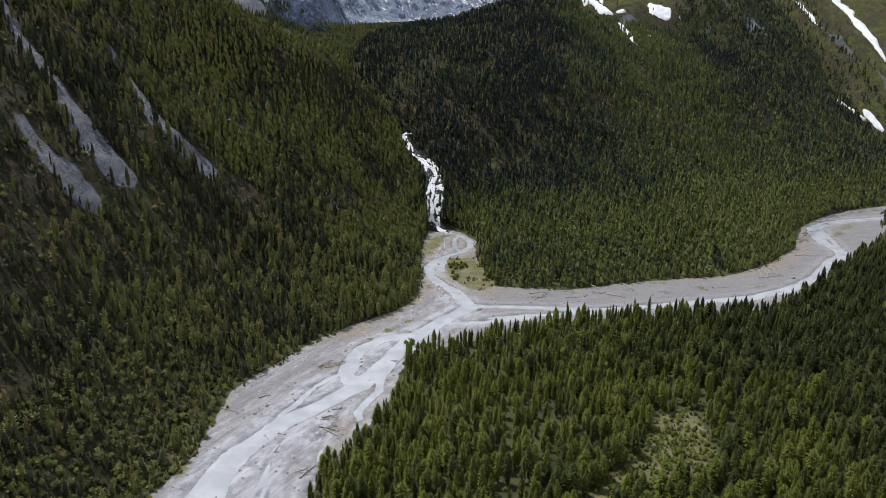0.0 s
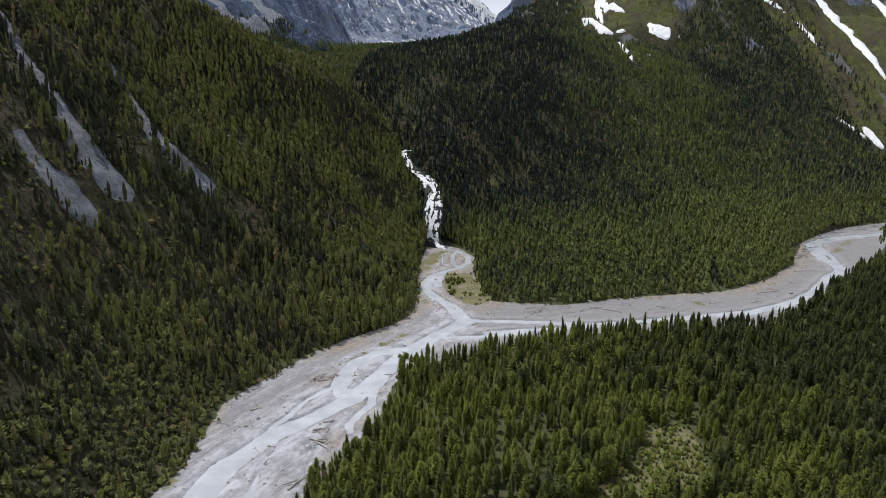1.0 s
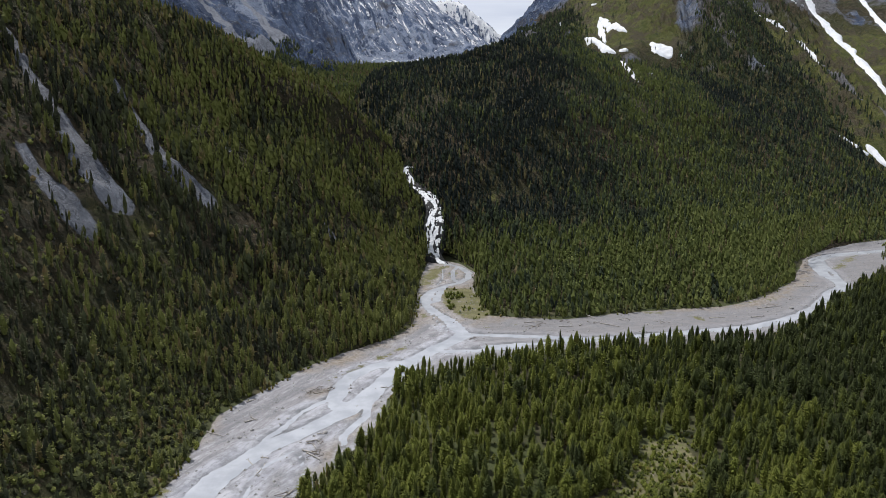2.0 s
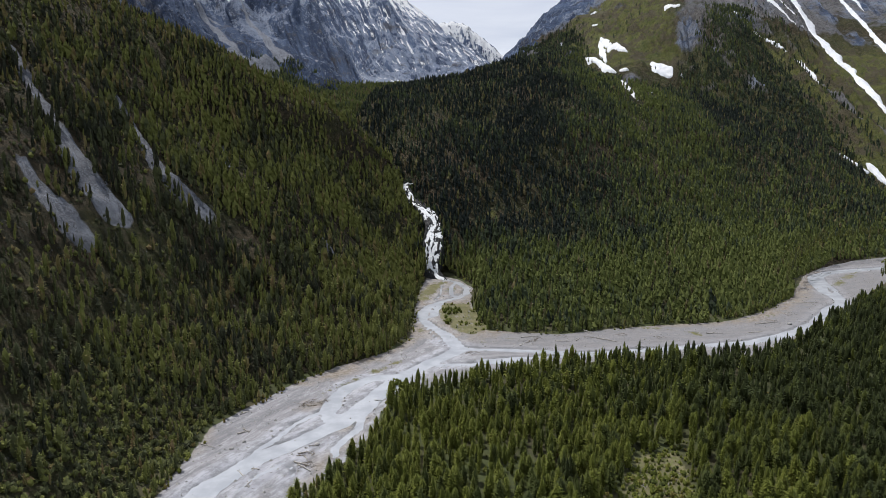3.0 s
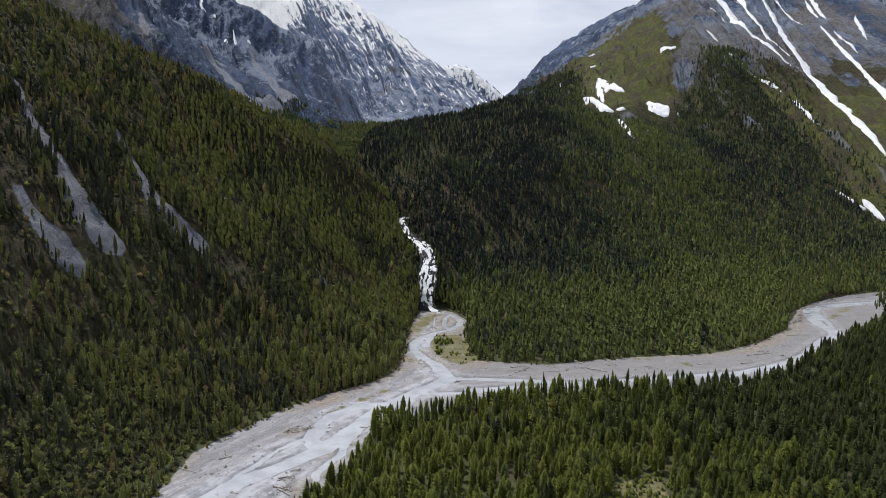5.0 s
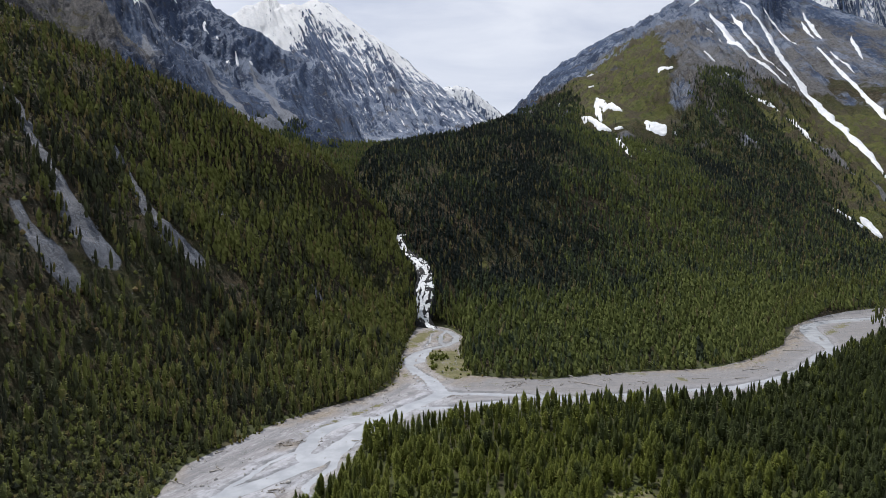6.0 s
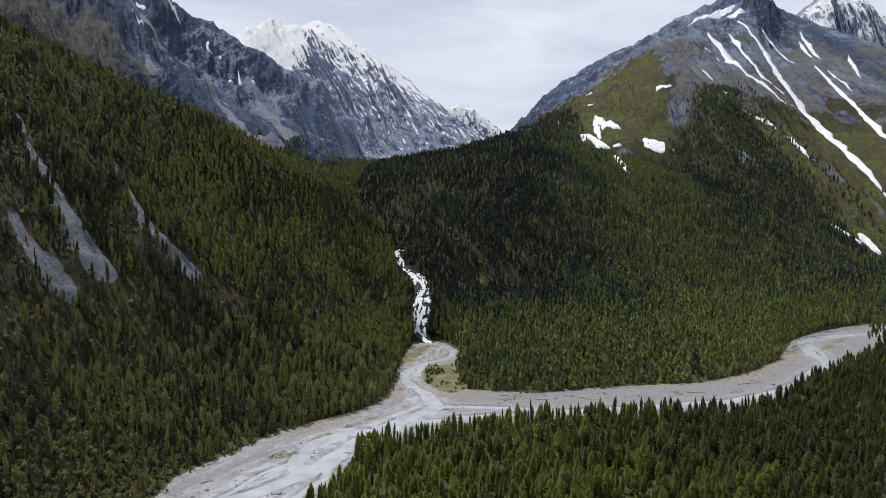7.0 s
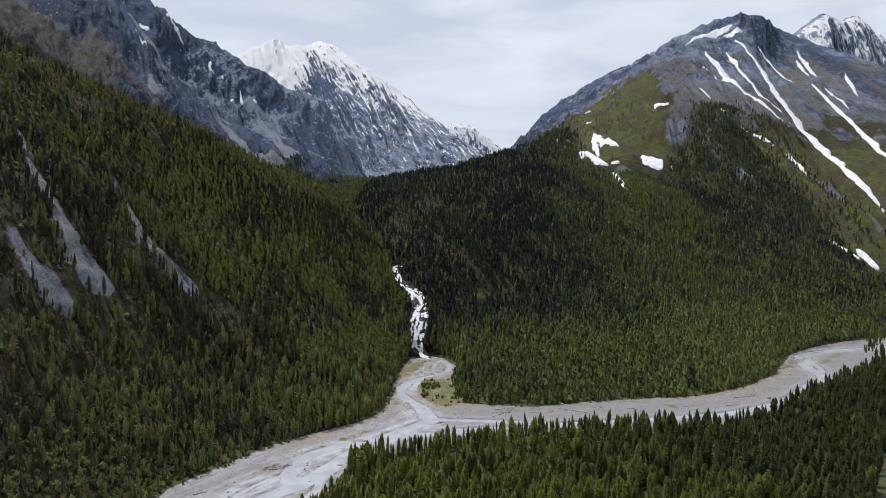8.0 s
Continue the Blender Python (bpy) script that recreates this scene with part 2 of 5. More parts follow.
VALLEY = [
    [(-300, 660, 60), (-330, 850, 110), (-330, 1000, 165), (-400, 1200, 190), (-500, 1600, 230), (-600, 2400, 260)],
    [(-60, 672, 67), (-120, 850, 142), (-150, 1000, 174), (-170, 1250, 207), (-160, 1700, 270), (-250, 2400, 300)],
    [(-5, 680, 60), (-40, 850, 120), (-40, 1000, 150), (0, 1250, 190), (100, 1700, 260), (150, 2400, 300)],
]


def same_count(lines):
    """Lines with unlike numbers of points, brought to one number."""
    n = max(len(line) for line in lines)
    return [line if len(line) == n else spline(line, np.linspace(0, 1, n)) for line in lines]


FLOW = []


def relief(lines, nu, nv, ribs, lumps, rib_size, seed, skew=0.0, crags=0.0, gullies=(), ridge=0.75, gain=0.52):
    """A mountain side: swept lines, worn by gullies that run downhill, with lumps and broken crags of all sizes. Few rows lie behind the ridge."""
    u, v = np.linspace(0, 1, nu), np.r_[np.linspace(0, ridge, nv - 12), np.linspace(ridge, 1, 13)[1:]]
    g = loft(same_count(lines), u, v)
    span = np.linalg.norm(g[nv // 2, 1:] - g[nv // 2, :-1], axis=1).sum()
    u, v = np.meshgrid(u * span, v, indexing="xy")
    taper = smoothstep(0.0, 0.2, v) * smoothstep(0, 0.07 * span, u) * smoothstep(span, 0.93 * span, u)
    wander = 0.7 * rib_size * fbm(u + seed * 91, v * span * 0.5, rib_size * 2.0, 4)
    rib = ridged(u + wander + skew * v * span + seed * 53, v * span * 0.3 + seed * 7, rib_size, 6, gain)
    x, y = g[..., 0].copy(), g[..., 1].copy()
    rough = ridged(u + 1.6 * wander + 1.3 * skew * v * span + seed * 19, 0.5 * v * span + seed * 11, rib_size * 0.5, 6, gain + 0.06)
    calm, cut = np.ones_like(x), np.zeros_like(x)
    for line, half, depth in gullies:
        d, _ = near_line(x, y, line)
        calm = np.minimum(calm, 1 - 0.8 * smoothstep(half * 2.6, half * 0.9, d))
        cut = np.maximum(cut, depth * smoothstep(half * 2.2, 0.0, d))
    fine = (ribs * (rib - 0.5) + crags * (rough - 0.5)) * (1 - 0.6 * smoothstep(ridge - 0.12, ridge, v))
    fine = calm * fine + (1 - calm) * blurred(fine, 5)
    g[..., 2] += taper * (fine + lumps * fbm(x + seed * 37, y, 3 * lumps + 30, 5) - cut)
    FLOW.append((u + wander + skew * v * span, v * span))
    return g, rib, v


# Snow runs of the east mountain: line, half-width at its start and end.
SNOW_RUNS = [
    ([(865, 2179), (855, 2085), (832, 1955), (818, 1850), (828, 1775), (846, 1700), (862, 1650)], 17, 4),
    ([(940, 2194), (925, 2095), (884, 1935), (872, 1845), (872, 1765), (886, 1715), (902, 1690)], 6, 5),
    ([(992, 2250), (994, 2160), (1000, 2095), (985, 1985), (958, 1830), (942, 1725), (930, 1640), (932, 1560), (930, 1470), (914, 1385), (890, 1300)], 9, 12),
    ([(1221, 2285), (1210, 2205), (1195, 2110)], 8, 5),
    ([(1148, 2052), (1126, 1925), (1118, 1815), (1098, 1690), (1082, 1600), (1070, 1500)], 5, 8),
    ([(1180, 2035), (1160, 1950), (1158, 1870)], 7, 5),
    ([(660, 1480), (680, 1455), (700, 1425), (716, 1385), (724, 1330), (718, 1262)], 3, 5),
    ([(1194, 2239), (1181, 2170), (1172, 2110)], 4, 6),
    ([(1321, 2170), (1296, 2107), (1261, 2002)], 6, 7),
    ([(815, 2236), (880, 2278), (950, 2306), (1016, 2330)], 5, 16),
    ([(968, 2287), (1007, 2290), (1036, 2292)], 8, 9), ([(905, 2120), (915, 2060), (905, 1990)], 3, 3), ([(1062, 2230), (1085, 2150), (1098, 2060)], 4, 4), ([(785, 1990), (792, 1940), (800, 1890)], 5, 4),
]
ALP_SNOW = [
    ([(401, 1272), (411, 1252), (420, 1238), (428, 1228)], 19, 17), ([(342, 1450), (345, 1417), (347, 1358), (363, 1302)], 7, 6), ([(338, 1440), (332, 1377), (322, 1300)], 7, 6),
    ([(290, 1340), (304, 1291), (314, 1261), (327, 1237)], 5, 11), ([(334, 1244), (348, 1232)], 5, 5), ([(330, 1215), (325, 1170), (310, 1069), (298, 985)], 8, 4),
    ([(502, 1532), (512, 1515), (527, 1500)], 8, 6), ([(617, 980), (625, 968), (636, 962)], 5, 6), ([(638, 975), (643, 958), (648, 936)], 3, 6), ([(604, 990), (618, 978)], 3, 4),
    ([(672, 1706), (688, 1670)], 6, 4), ([(440, 1230), (448, 1222)], 4, 3), ([(372, 1700), (385, 1720), (400, 1760)], 4, 6), ([(357, 1606), (369, 1600)], 4, 3), ([(276, 1560), (284, 1540)], 5, 3),
    ([(640, 1500), (648, 1480)], 4, 3), ([(286, 1150), (280, 1110)], 3, 2), ([(352, 1120), (350, 1085)], 3, 3), ([(262, 1220), (256, 1190)], 4, 3)]
SCREE_RUNS = [
    ([(-842, 1721), (-775, 1676), (-700, 1630), (-650, 1670), (-563, 1586), (-490, 1480), (-434, 1391), (-323, 1272)], 6, 20),
    ([(-549, 1850), (-504, 1759), (-435, 1665), (-358, 1518), (-273, 1412)], 5, 18),
    ([(-640, 1409), (-590, 1310), (-535, 1223)], 6, 12),
    ([(-548, 1599), (-473, 1554), (-377, 1498), (-308, 1486)], 5, 14),
    ([(-331, 1745), (-276, 1662), (-214, 1669)], 7, 20), ([(-409, 1222), (-383, 1265), (-338, 1264)], 12, 22),
]
WEST_SNOW = [([(-819, 1725), (-806, 1726), (-793, 1728)], 8, 9), ([(-792, 1649), (-764, 1622), (-733, 1592)], 3, 4), ([(-800, 1862), (-798, 1885), (-776, 1908)], 12, 9), ([(-698, 1910), (-690, 1886), (-673, 1877)], 6, 3),
             ([(-899, 1529), (-888, 1520), (-875, 1508)], 8, 5), ([(-609, 1828), (-592, 1800), (-578, 1768)], 3, 4), ([(-594, 1865), (-580, 1838), (-573, 1817)], 3, 5), ([(-552, 1870), (-546, 1855)], 5, 3), ([(-660, 1900), (-652, 1888)], 4, 3)]

SHAPES = {
    "west_hill": relief(WEST_HILL, 270, 190, 10, 9, 60, 1, 0, 5),
    "east_hill": relief(EAST_HILL, 240, 150, 6, 9, 80, 2, ridge=0.8),
    "east_mountain": relief(EAST_MOUNTAIN, 380, 320, 40, 12, 90, 3, 0.6, 36, [(r[0], max(r[1:]), 5) for r in SNOW_RUNS] + [(r[0], 24, 0) for r in ALP_SNOW], 0.8, 0.62),
    "west_mountain": relief(WEST_MOUNTAIN, 370, 330, 96, 14, 200, 4, 0.55, 56, [(r[0], r[2], 9) for r in SCREE_RUNS], 0.75, 0.62),
    "snow_peak": relief(SNOW_PEAK, 290, 230, 74, 26, 240, 5, 0.5, 42, (), 2 / 3, 0.6),
    "far_peak": relief(FAR_PEAK, 120, 90, 60, 24, 120, 6, 0.3, 50, (), 0.5, 0.58),
    "east_peak": relief(EAST_PEAK, 180, 120, 90, 30, 150, 7, 0.3, 70, (), 0.5, 0.6),
    "valley": relief(VALLEY, 100, 60, 3, 8, 60, 8),
}
FLOW = dict(zip(SHAPES, FLOW))
# -- end of shapes --

# ---- materials ----
def material(name):
    m = bpy.data.materials.new(name)
    m.use_nodes = True
    nodes, links = m.node_tree.nodes, m.node_tree.links
    return m, nodes, links, nodes["Principled BSDF"]


class Graph:
    """Short calls for building a node material."""

    def __init__(self, name):
        self.m, self.nodes, self.links, self.bsdf = material(name)
        self.place = self.nodes.new("ShaderNodeNewGeometry").outputs["Position"]

    def set(self, socket, value):
        if isinstance(value, bpy.types.NodeSocket):
            self.links.new(value, socket)
        else:
            socket.default_value = value

    def streaks(self, long, short, turn, detail=8.0, rough=0.65):
        """Noise drawn out along a direction, turn degrees from the x axis."""
        tex = self.nodes.new("ShaderNodeTexNoise")
        mapping = self.nodes.new("ShaderNodeMapping")
        mapping.vector_type = "TEXTURE"
        mapping.inputs["Scale"].default_value = (long, short, short)
        mapping.inputs["Rotation"].default_value = (0, 0, radians(turn))
        self.links.new(self.place, mapping.inputs["Vector"])
        self.links.new(mapping.outputs["Vector"], tex.inputs["Vector"])
        tex.inputs["Scale"].default_value, tex.inputs["Detail"].default_value, tex.inputs["Roughness"].default_value = 1.0, detail, rough
        return tex.outputs["Fac"]

    def noise(self, size, detail=6.0, rough=0.6, stretch=(1, 1, 1), vector=None):
        tex = self.nodes.new("ShaderNodeTexNoise")
        mapping = self.nodes.new("ShaderNodeMapping")
        mapping.inputs["Scale"].default_value = [s / size for s in stretch]
        self.links.new(vector or self.place, mapping.inputs["Vector"])
        self.links.new(mapping.outputs["Vector"], tex.inputs["Vector"])
        tex.inputs["Scale"].default_value, tex.inputs["Detail"].default_value, tex.inputs["Roughness"].default_value = 1.0, detail, rough
        return tex.outputs["Fac"]

    def cells(self, size, out="Distance"):
        tex = self.nodes.new("ShaderNodeTexVoronoi")
        mapping = self.nodes.new("ShaderNodeMapping")
        mapping.inputs["Scale"].default_value = [1 / size] * 3
        self.links.new(self.place, mapping.inputs["Vector"])
        self.links.new(mapping.outputs["Vector"], tex.inputs["Vector"])
        tex.inputs["Scale"].default_value = 1.0
        return tex.outputs[out]

    def math(self, kind, a, b=0.0, clamp=False):
        n = self.nodes.new("ShaderNodeMath")
        n.operation, n.use_clamp = kind, clamp
        self.set(n.inputs[0], a), self.set(n.inputs[1], b)
        return n.outputs[0]

    def span(self, value, low, high, to_low=0.0, to_high=1.0):
        n = self.nodes.new("ShaderNodeMapRange")
        n.interpolation_type = "SMOOTHSTEP"
        for key, v in (("Value", value), ("From Min", low), ("From Max", high), ("To Min", to_low), ("To Max", to_high)):
            self.set(n.inputs[key], v)
        return n.outputs["Result"]

    def mix(self, fac, a, b):
        n = self.nodes.new("ShaderNodeMix")
        n.data_type = "RGBA"
        self.set(n.inputs[0], fac)
        for socket, v in ((n.inputs[6], a), (n.inputs[7], b)):
            self.set(socket, (*v, 1) if isinstance(v, tuple) and len(v) == 3 else v)
        return n.outputs[2]

    def attribute(self, name):
        n = self.nodes.new("ShaderNodeAttribute")
        n.attribute_name = name
        return n.outputs["Fac"]

    def bump(self, height, strength, distance):
        n = self.nodes.new("ShaderNodeBump")
        n.inputs["Strength"].default_value, n.inputs["Distance"].default_value = strength, distance
        self.links.new(height, n.inputs["Height"])
        self.links.new(n.outputs["Normal"], self.bsdf.inputs["Normal"])

    def finish(self, colour, rough, specular=0.2):
        self.set(self.bsdf.inputs["Base Color"], colour if not isinstance(colour, tuple) else (*colour, 1))
        self.set(self.bsdf.inputs["Roughness"], rough)
        self.bsdf.inputs["Specular IOR Level"].default_value = specular
        return self.m


def mountain_material():
    """Forest floor, turf, crag, scree and snow, laid out by the attributes of the mesh and broken up by noise."""
    g = Graph("mountain_side")
    big, mid, fine, tiny = g.noise(90), g.noise(14, 8), g.noise(2.2, 8), g.noise(5.0, 8, 0.8)
    soil = g.mix(g.span(mid, 0.35, 0.65), (0.030, 0.030, 0.018), (0.080, 0.062, 0.038))
    soil = g.mix(g.span(big, 0.4, 0.62), soil, (0.056, 0.060, 0.024))
    soil = g.mix(g.span(tiny, 0.53, 0.6), soil, (0.112, 0.088, 0.054))
    soil = g.mix(g.span(tiny, 0.46, 0.40), soil, (0.022, 0.028, 0.014))
    soil = g.mix(g.math("MULTIPLY", g.span(g.noise(3.6, 9, 0.85), 0.58, 0.62), 0.8), soil, (0.16, 0.155, 0.15))
    turf = g.mix(g.span(mid, 0.3, 0.7), (0.076, 0.094, 0.027), (0.142, 0.142, 0.046))
    turf = g.mix(g.span(g.noise(38, 8, 0.7), 0.45, 0.56), turf, (0.090, 0.078, 0.050))
    turf = g.mix(g.math("MULTIPLY", g.span(g.noise(9, 9, 0.8), 0.55, 0.6), 0.75), turf, (0.034, 0.038, 0.022))
    turf = g.mix(g.math("MULTIPLY", g.span(g.noise(7, 9, 0.85, (1, 1.3, 1)), 0.57, 0.6), 0.6), turf, (0.13, 0.128, 0.12))
    flow = g.nodes.new("ShaderNodeCombineXYZ")
    g.links.new(g.attribute("along"), flow.inputs[0]), g.links.new(g.attribute("down"), flow.inputs[1])
    flow = flow.outputs[0]
    ribs, runs, cracks = g.noise(70, 9, 0.68, (1, 0.25, 1), flow), g.noise(24, 9, 0.75, (1, 0.3, 1), flow), g.noise(11, 8, 0.8, (1, 0.4, 1), flow)
    # The blue in dark, pale and fleck colours stands in for distance haze.
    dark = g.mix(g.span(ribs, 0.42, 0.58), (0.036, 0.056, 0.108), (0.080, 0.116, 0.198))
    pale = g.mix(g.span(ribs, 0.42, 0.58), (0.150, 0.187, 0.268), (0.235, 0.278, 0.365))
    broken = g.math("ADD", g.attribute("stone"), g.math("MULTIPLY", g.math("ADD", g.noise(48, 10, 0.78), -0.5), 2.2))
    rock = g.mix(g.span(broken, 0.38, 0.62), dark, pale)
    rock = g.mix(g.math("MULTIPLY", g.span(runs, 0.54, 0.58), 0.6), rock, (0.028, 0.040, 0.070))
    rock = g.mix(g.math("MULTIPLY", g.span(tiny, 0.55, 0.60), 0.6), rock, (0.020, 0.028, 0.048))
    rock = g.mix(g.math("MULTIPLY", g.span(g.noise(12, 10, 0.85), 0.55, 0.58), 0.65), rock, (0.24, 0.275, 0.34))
    rock = g.mix(g.math("MULTIPLY", g.span(g.noise(120, 8, 0.7), 0.56, 0.64), 0.5), rock, (0.088, 0.078, 0.066))
    scree = g.mix(g.span(fine, 0.3, 0.7), (0.190, 0.210, 0.252), (0.290, 0.312, 0.362))
    scree = g.mix(g.span(cracks, 0.52, 0.7), scree, (0.135, 0.146, 0.172))
    scree = g.mix(g.math("MULTIPLY", g.span(runs, 0.47, 0.6), 0.6), scree, (0.125, 0.138, 0.168))
    scree = g.mix(g.math("MULTIPLY", g.span(tiny, 0.55, 0.6), 0.6), scree, (0.075, 0.078, 0.085))
    earth = g.span(g.math("ADD", g.attribute("earth"), g.math("MULTIPLY", g.math("ADD", g.noise(60, 9, 0.7), -0.5), 1.6)), 0.3, 0.7)
    rock = g.mix(g.math("MULTIPLY", earth, 0.8), rock, g.mix(g.span(tiny, 0.42, 0.58), (0.205, 0.192, 0.176), (0.080, 0.074, 0.068)))
    scree = g.mix(g.math("MULTIPLY", earth, 0.6), scree, g.mix(g.span(tiny, 0.42, 0.58), (0.205, 0.195, 0.185), (0.10, 0.095, 0.09)))
    snow = g.mix(g.span(mid, 0.3, 0.7), (0.70, 0.72, 0.75), (0.80, 0.81, 0.82))
    ragged = g.math("ADD", g.math("MULTIPLY", g.noise(40, 10, 0.72), 1.1), -0.55)

    def spot(name, soft=0.07):
        return g.span(g.math("ADD", g.attribute(name), ragged), 0.5 - soft, 0.5 + soft)

    colour = g.mix(spot("turf", 0.2), soil, turf)
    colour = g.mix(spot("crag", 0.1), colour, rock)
    colour = g.mix(spot("scree", 0.14), colour, scree)
    lines = g.math("ADD", g.math("MULTIPLY", g.math("ADD", runs, -0.5), 1.5), g.math("MULTIPLY", g.math("ADD", cracks, -0.5), 0.9))
    lying = g.math("ADD", g.math("ADD", g.attribute("snow"), lines), g.math("MULTIPLY", ragged, 0.5))
    colour = g.mix(g.span(lying, 0.48, 0.52), colour, snow)
    g.bump(g.math("ADD", g.math("ADD", g.math("MULTIPLY", g.noise(30, 10, 0.8), 3.2), g.math("MULTIPLY", runs, 2.4)), g.math("MULTIPLY", tiny, 1.6)), 1.0, 5.0)
    return g.finish(colour, 0.92, 0.15)


def ground_material():
    """Pale glacial gravel and silt in the open, forest floor and turf beyond it."""
    g = Graph("valley_floor")
    big, mid, fine, grit = g.noise(40, 6), g.noise(7, 8), g.noise(1.3, 8), g.noise(0.35, 4)
    east = g.nodes.new("ShaderNodeSeparateXYZ")
    g.links.new(g.place, east.inputs[0])
    side = g.span(east.outputs["X"], 10, 45)
    streak = g.mix(side, g.streaks(26, 3.2, 60), g.streaks(30, 3.2, 12))
    fine_streak = g.mix(side, g.streaks(9, 1.0, 60), g.streaks(10, 1.0, 12))
    clean = g.mix(g.span(streak, 0.36, 0.64), (0.232, 0.237, 0.264), (0.325, 0.331, 0.362))
    dry = g.mix(g.span(streak, 0.36, 0.64), (0.152, 0.150, 0.160), (0.225, 0.222, 0.236))
    silt = g.mix(g.span(g.math("ADD", g.attribute("shore"), g.math("MULTIPLY", g.math("ADD", mid, -0.5), 0.9)), 0.25, 0.7), dry, clean)
    runnel = g.math("ABSOLUTE", g.math("ADD", g.mix(side, g.streaks(20, 4.5, 62, 5), g.streaks(26, 3.6, 14, 5)), -0.47))
    silt = g.mix(g.math("MULTIPLY", g.span(runnel, 0.024, 0.008), 0.45), silt, (0.37, 0.38, 0.395))
    silt = g.mix(g.span(fine_streak, 0.58, 0.7), silt, (0.165, 0.165, 0.172))
    crease = g.math("ABSOLUTE", g.math("ADD", g.mix(side, g.streaks(15, 2.6, 56, 6), g.streaks(18, 2.4, 8, 6)), -0.53))
    silt = g.mix(g.math("MULTIPLY", g.span(crease, 0.010, 0.003), 0.5), silt, (0.06, 0.06, 0.062))
    silt = g.mix(g.math("MULTIPLY", side, 0.62), silt, (0.140, 0.134, 0.133))
    silt = g.mix(g.math("MULTIPLY", g.attribute("tan"), 0.9), silt, g.mix(g.span(fine, 0.35, 0.65), (0.115, 0.092, 0.070), (0.24, 0.215, 0.185)))
    stones = g.mix(g.span(g.cells(0.8), 0.1, 0.5), (0.27, 0.276, 0.296), (0.12, 0.121, 0.128))
    silt = g.mix(g.math("MULTIPLY", g.span(mid, 0.46, 0.62), 0.6), silt, stones)
    silt = g.mix(g.span(g.noise(1.0, 9, 0.85), 0.58, 0.68), silt, (0.105, 0.105, 0.11))
    silt = g.mix(g.span(g.noise(0.7, 6, 0.8, (1, 1, 1)), 0.4, 0.3), silt, (0.33, 0.34, 0.35))
    floor = g.mix(g.span(mid, 0.35, 0.65), (0.03, 0.03, 0.016), (0.06, 0.052, 0.028))
    floor = g.mix(g.span(big, 0.4, 0.6), floor, (0.042, 0.05, 0.019))
    turf = g.mix(g.span(mid, 0.35, 0.65), (0.082, 0.080, 0.040), (0.142, 0.126, 0.072))
    turf = g.mix(g.span(fine, 0.5, 0.66), turf, (0.088, 0.105, 0.030))
    turf = g.mix(g.span(g.noise(1.6, 7, 0.75), 0.56, 0.66), turf, (0.055, 0.052, 0.026))
    ragged = g.math("ADD", g.math("MULTIPLY", g.noise(11, 8, 0.65), 0.9), -0.45)

    def spot(name, soft=0.08):
        return g.span(g.math("ADD", g.attribute(name), ragged), 0.5 - soft, 0.5 + soft)

    colour = g.mix(spot("open"), floor, silt)
    colour = g.mix(spot("wet", 0.2), colour, g.mix(g.span(fine, 0.3, 0.7), (0.075, 0.078, 0.085), (0.13, 0.135, 0.145)))
    tufts = g.math("ADD", g.math("MULTIPLY", g.noise(4.5, 9, 0.78), 2.0), -1.0)
    colour = g.mix(g.span(g.math("ADD", g.attribute("turf"), tufts), 0.4, 0.6), colour, turf)
    g.bump(g.math("ADD", fine, g.math("MULTIPLY", grit, 0.5)), 0.6, 0.4)
    return g.finish(colour, 0.9, 0.2)


def water_material():
    g = Graph("glacial_water")
    ripples = g.noise(1.6, 6, 0.6)
    colour = g.mix(g.span(g.noise(12, 6), 0.35, 0.65), (0.275, 0.292, 0.322), (0.35, 0.368, 0.40))
    g.bump(ripples, 0.35, 0.15)
    return g.finish(colour, 0.22, 0.5)


def foam_material():
    g = Graph("white_water")
    colour = g.mix(g.span(g.noise(1.2, 8, 0.7), 0.35, 0.6), (0.36, 0.40, 0.43), (0.60, 0.61, 0.625))
    g.bump(g.noise(0.8, 8, 0.7), 0.8, 0.6)
    return g.finish(colour, 0.6, 0.3)


def foliage_material(name, deep, young, fresh, rusty):
    """Needles: the attribute tint runs from dark to fresh green, past 1 to rusty."""
    g = Graph(name)
    tint = g.math("ADD", g.attribute("tint"), g.math("MULTIPLY", g.math("ADD", g.noise(1.4, 4), -0.5), 0.35))
    colour = g.mix(g.span(tint, 0.0, 0.5), deep, young)
    colour = g.mix(g.span(tint, 0.45, 1.0), colour, fresh)
    colour = g.mix(g.span(tint, 1.02, 1.4), colour, rusty)
    g.finish(colour, 0.75, 0.15)
    leaf = g.nodes.new("ShaderNodeBsdfTranslucent")
    g.links.new(colour, leaf.inputs["Color"])
    both = g.nodes.new("ShaderNodeMixShader")
    both.inputs[0].default_value = 0.24
    g.links.new(g.bsdf.outputs[0], both.inputs[1])
    g.links.new(leaf.outputs[0], both.inputs[2])
    g.links.new(both.outputs[0], g.nodes["Material Output"].inputs["Surface"])
    return g.m


def bark_material(name, dark, light):
    g = Graph(name)
    colour = g.mix(g.span(g.noise(0.4, 6, 0.6, (1, 1, 0.2)), 0.3, 0.7), dark, light)
    return g.finish(colour, 0.9, 0.1)


def stone_material():
    g = Graph("boulder_stone")
    colour = g.mix(g.span(g.noise(0.9, 7), 0.3, 0.7), (0.12, 0.12, 0.12), (0.36, 0.35, 0.335))
    g.bump(g.noise(0.5, 7), 0.6, 0.2)
    return g.finish(colour, 0.88, 0.2)


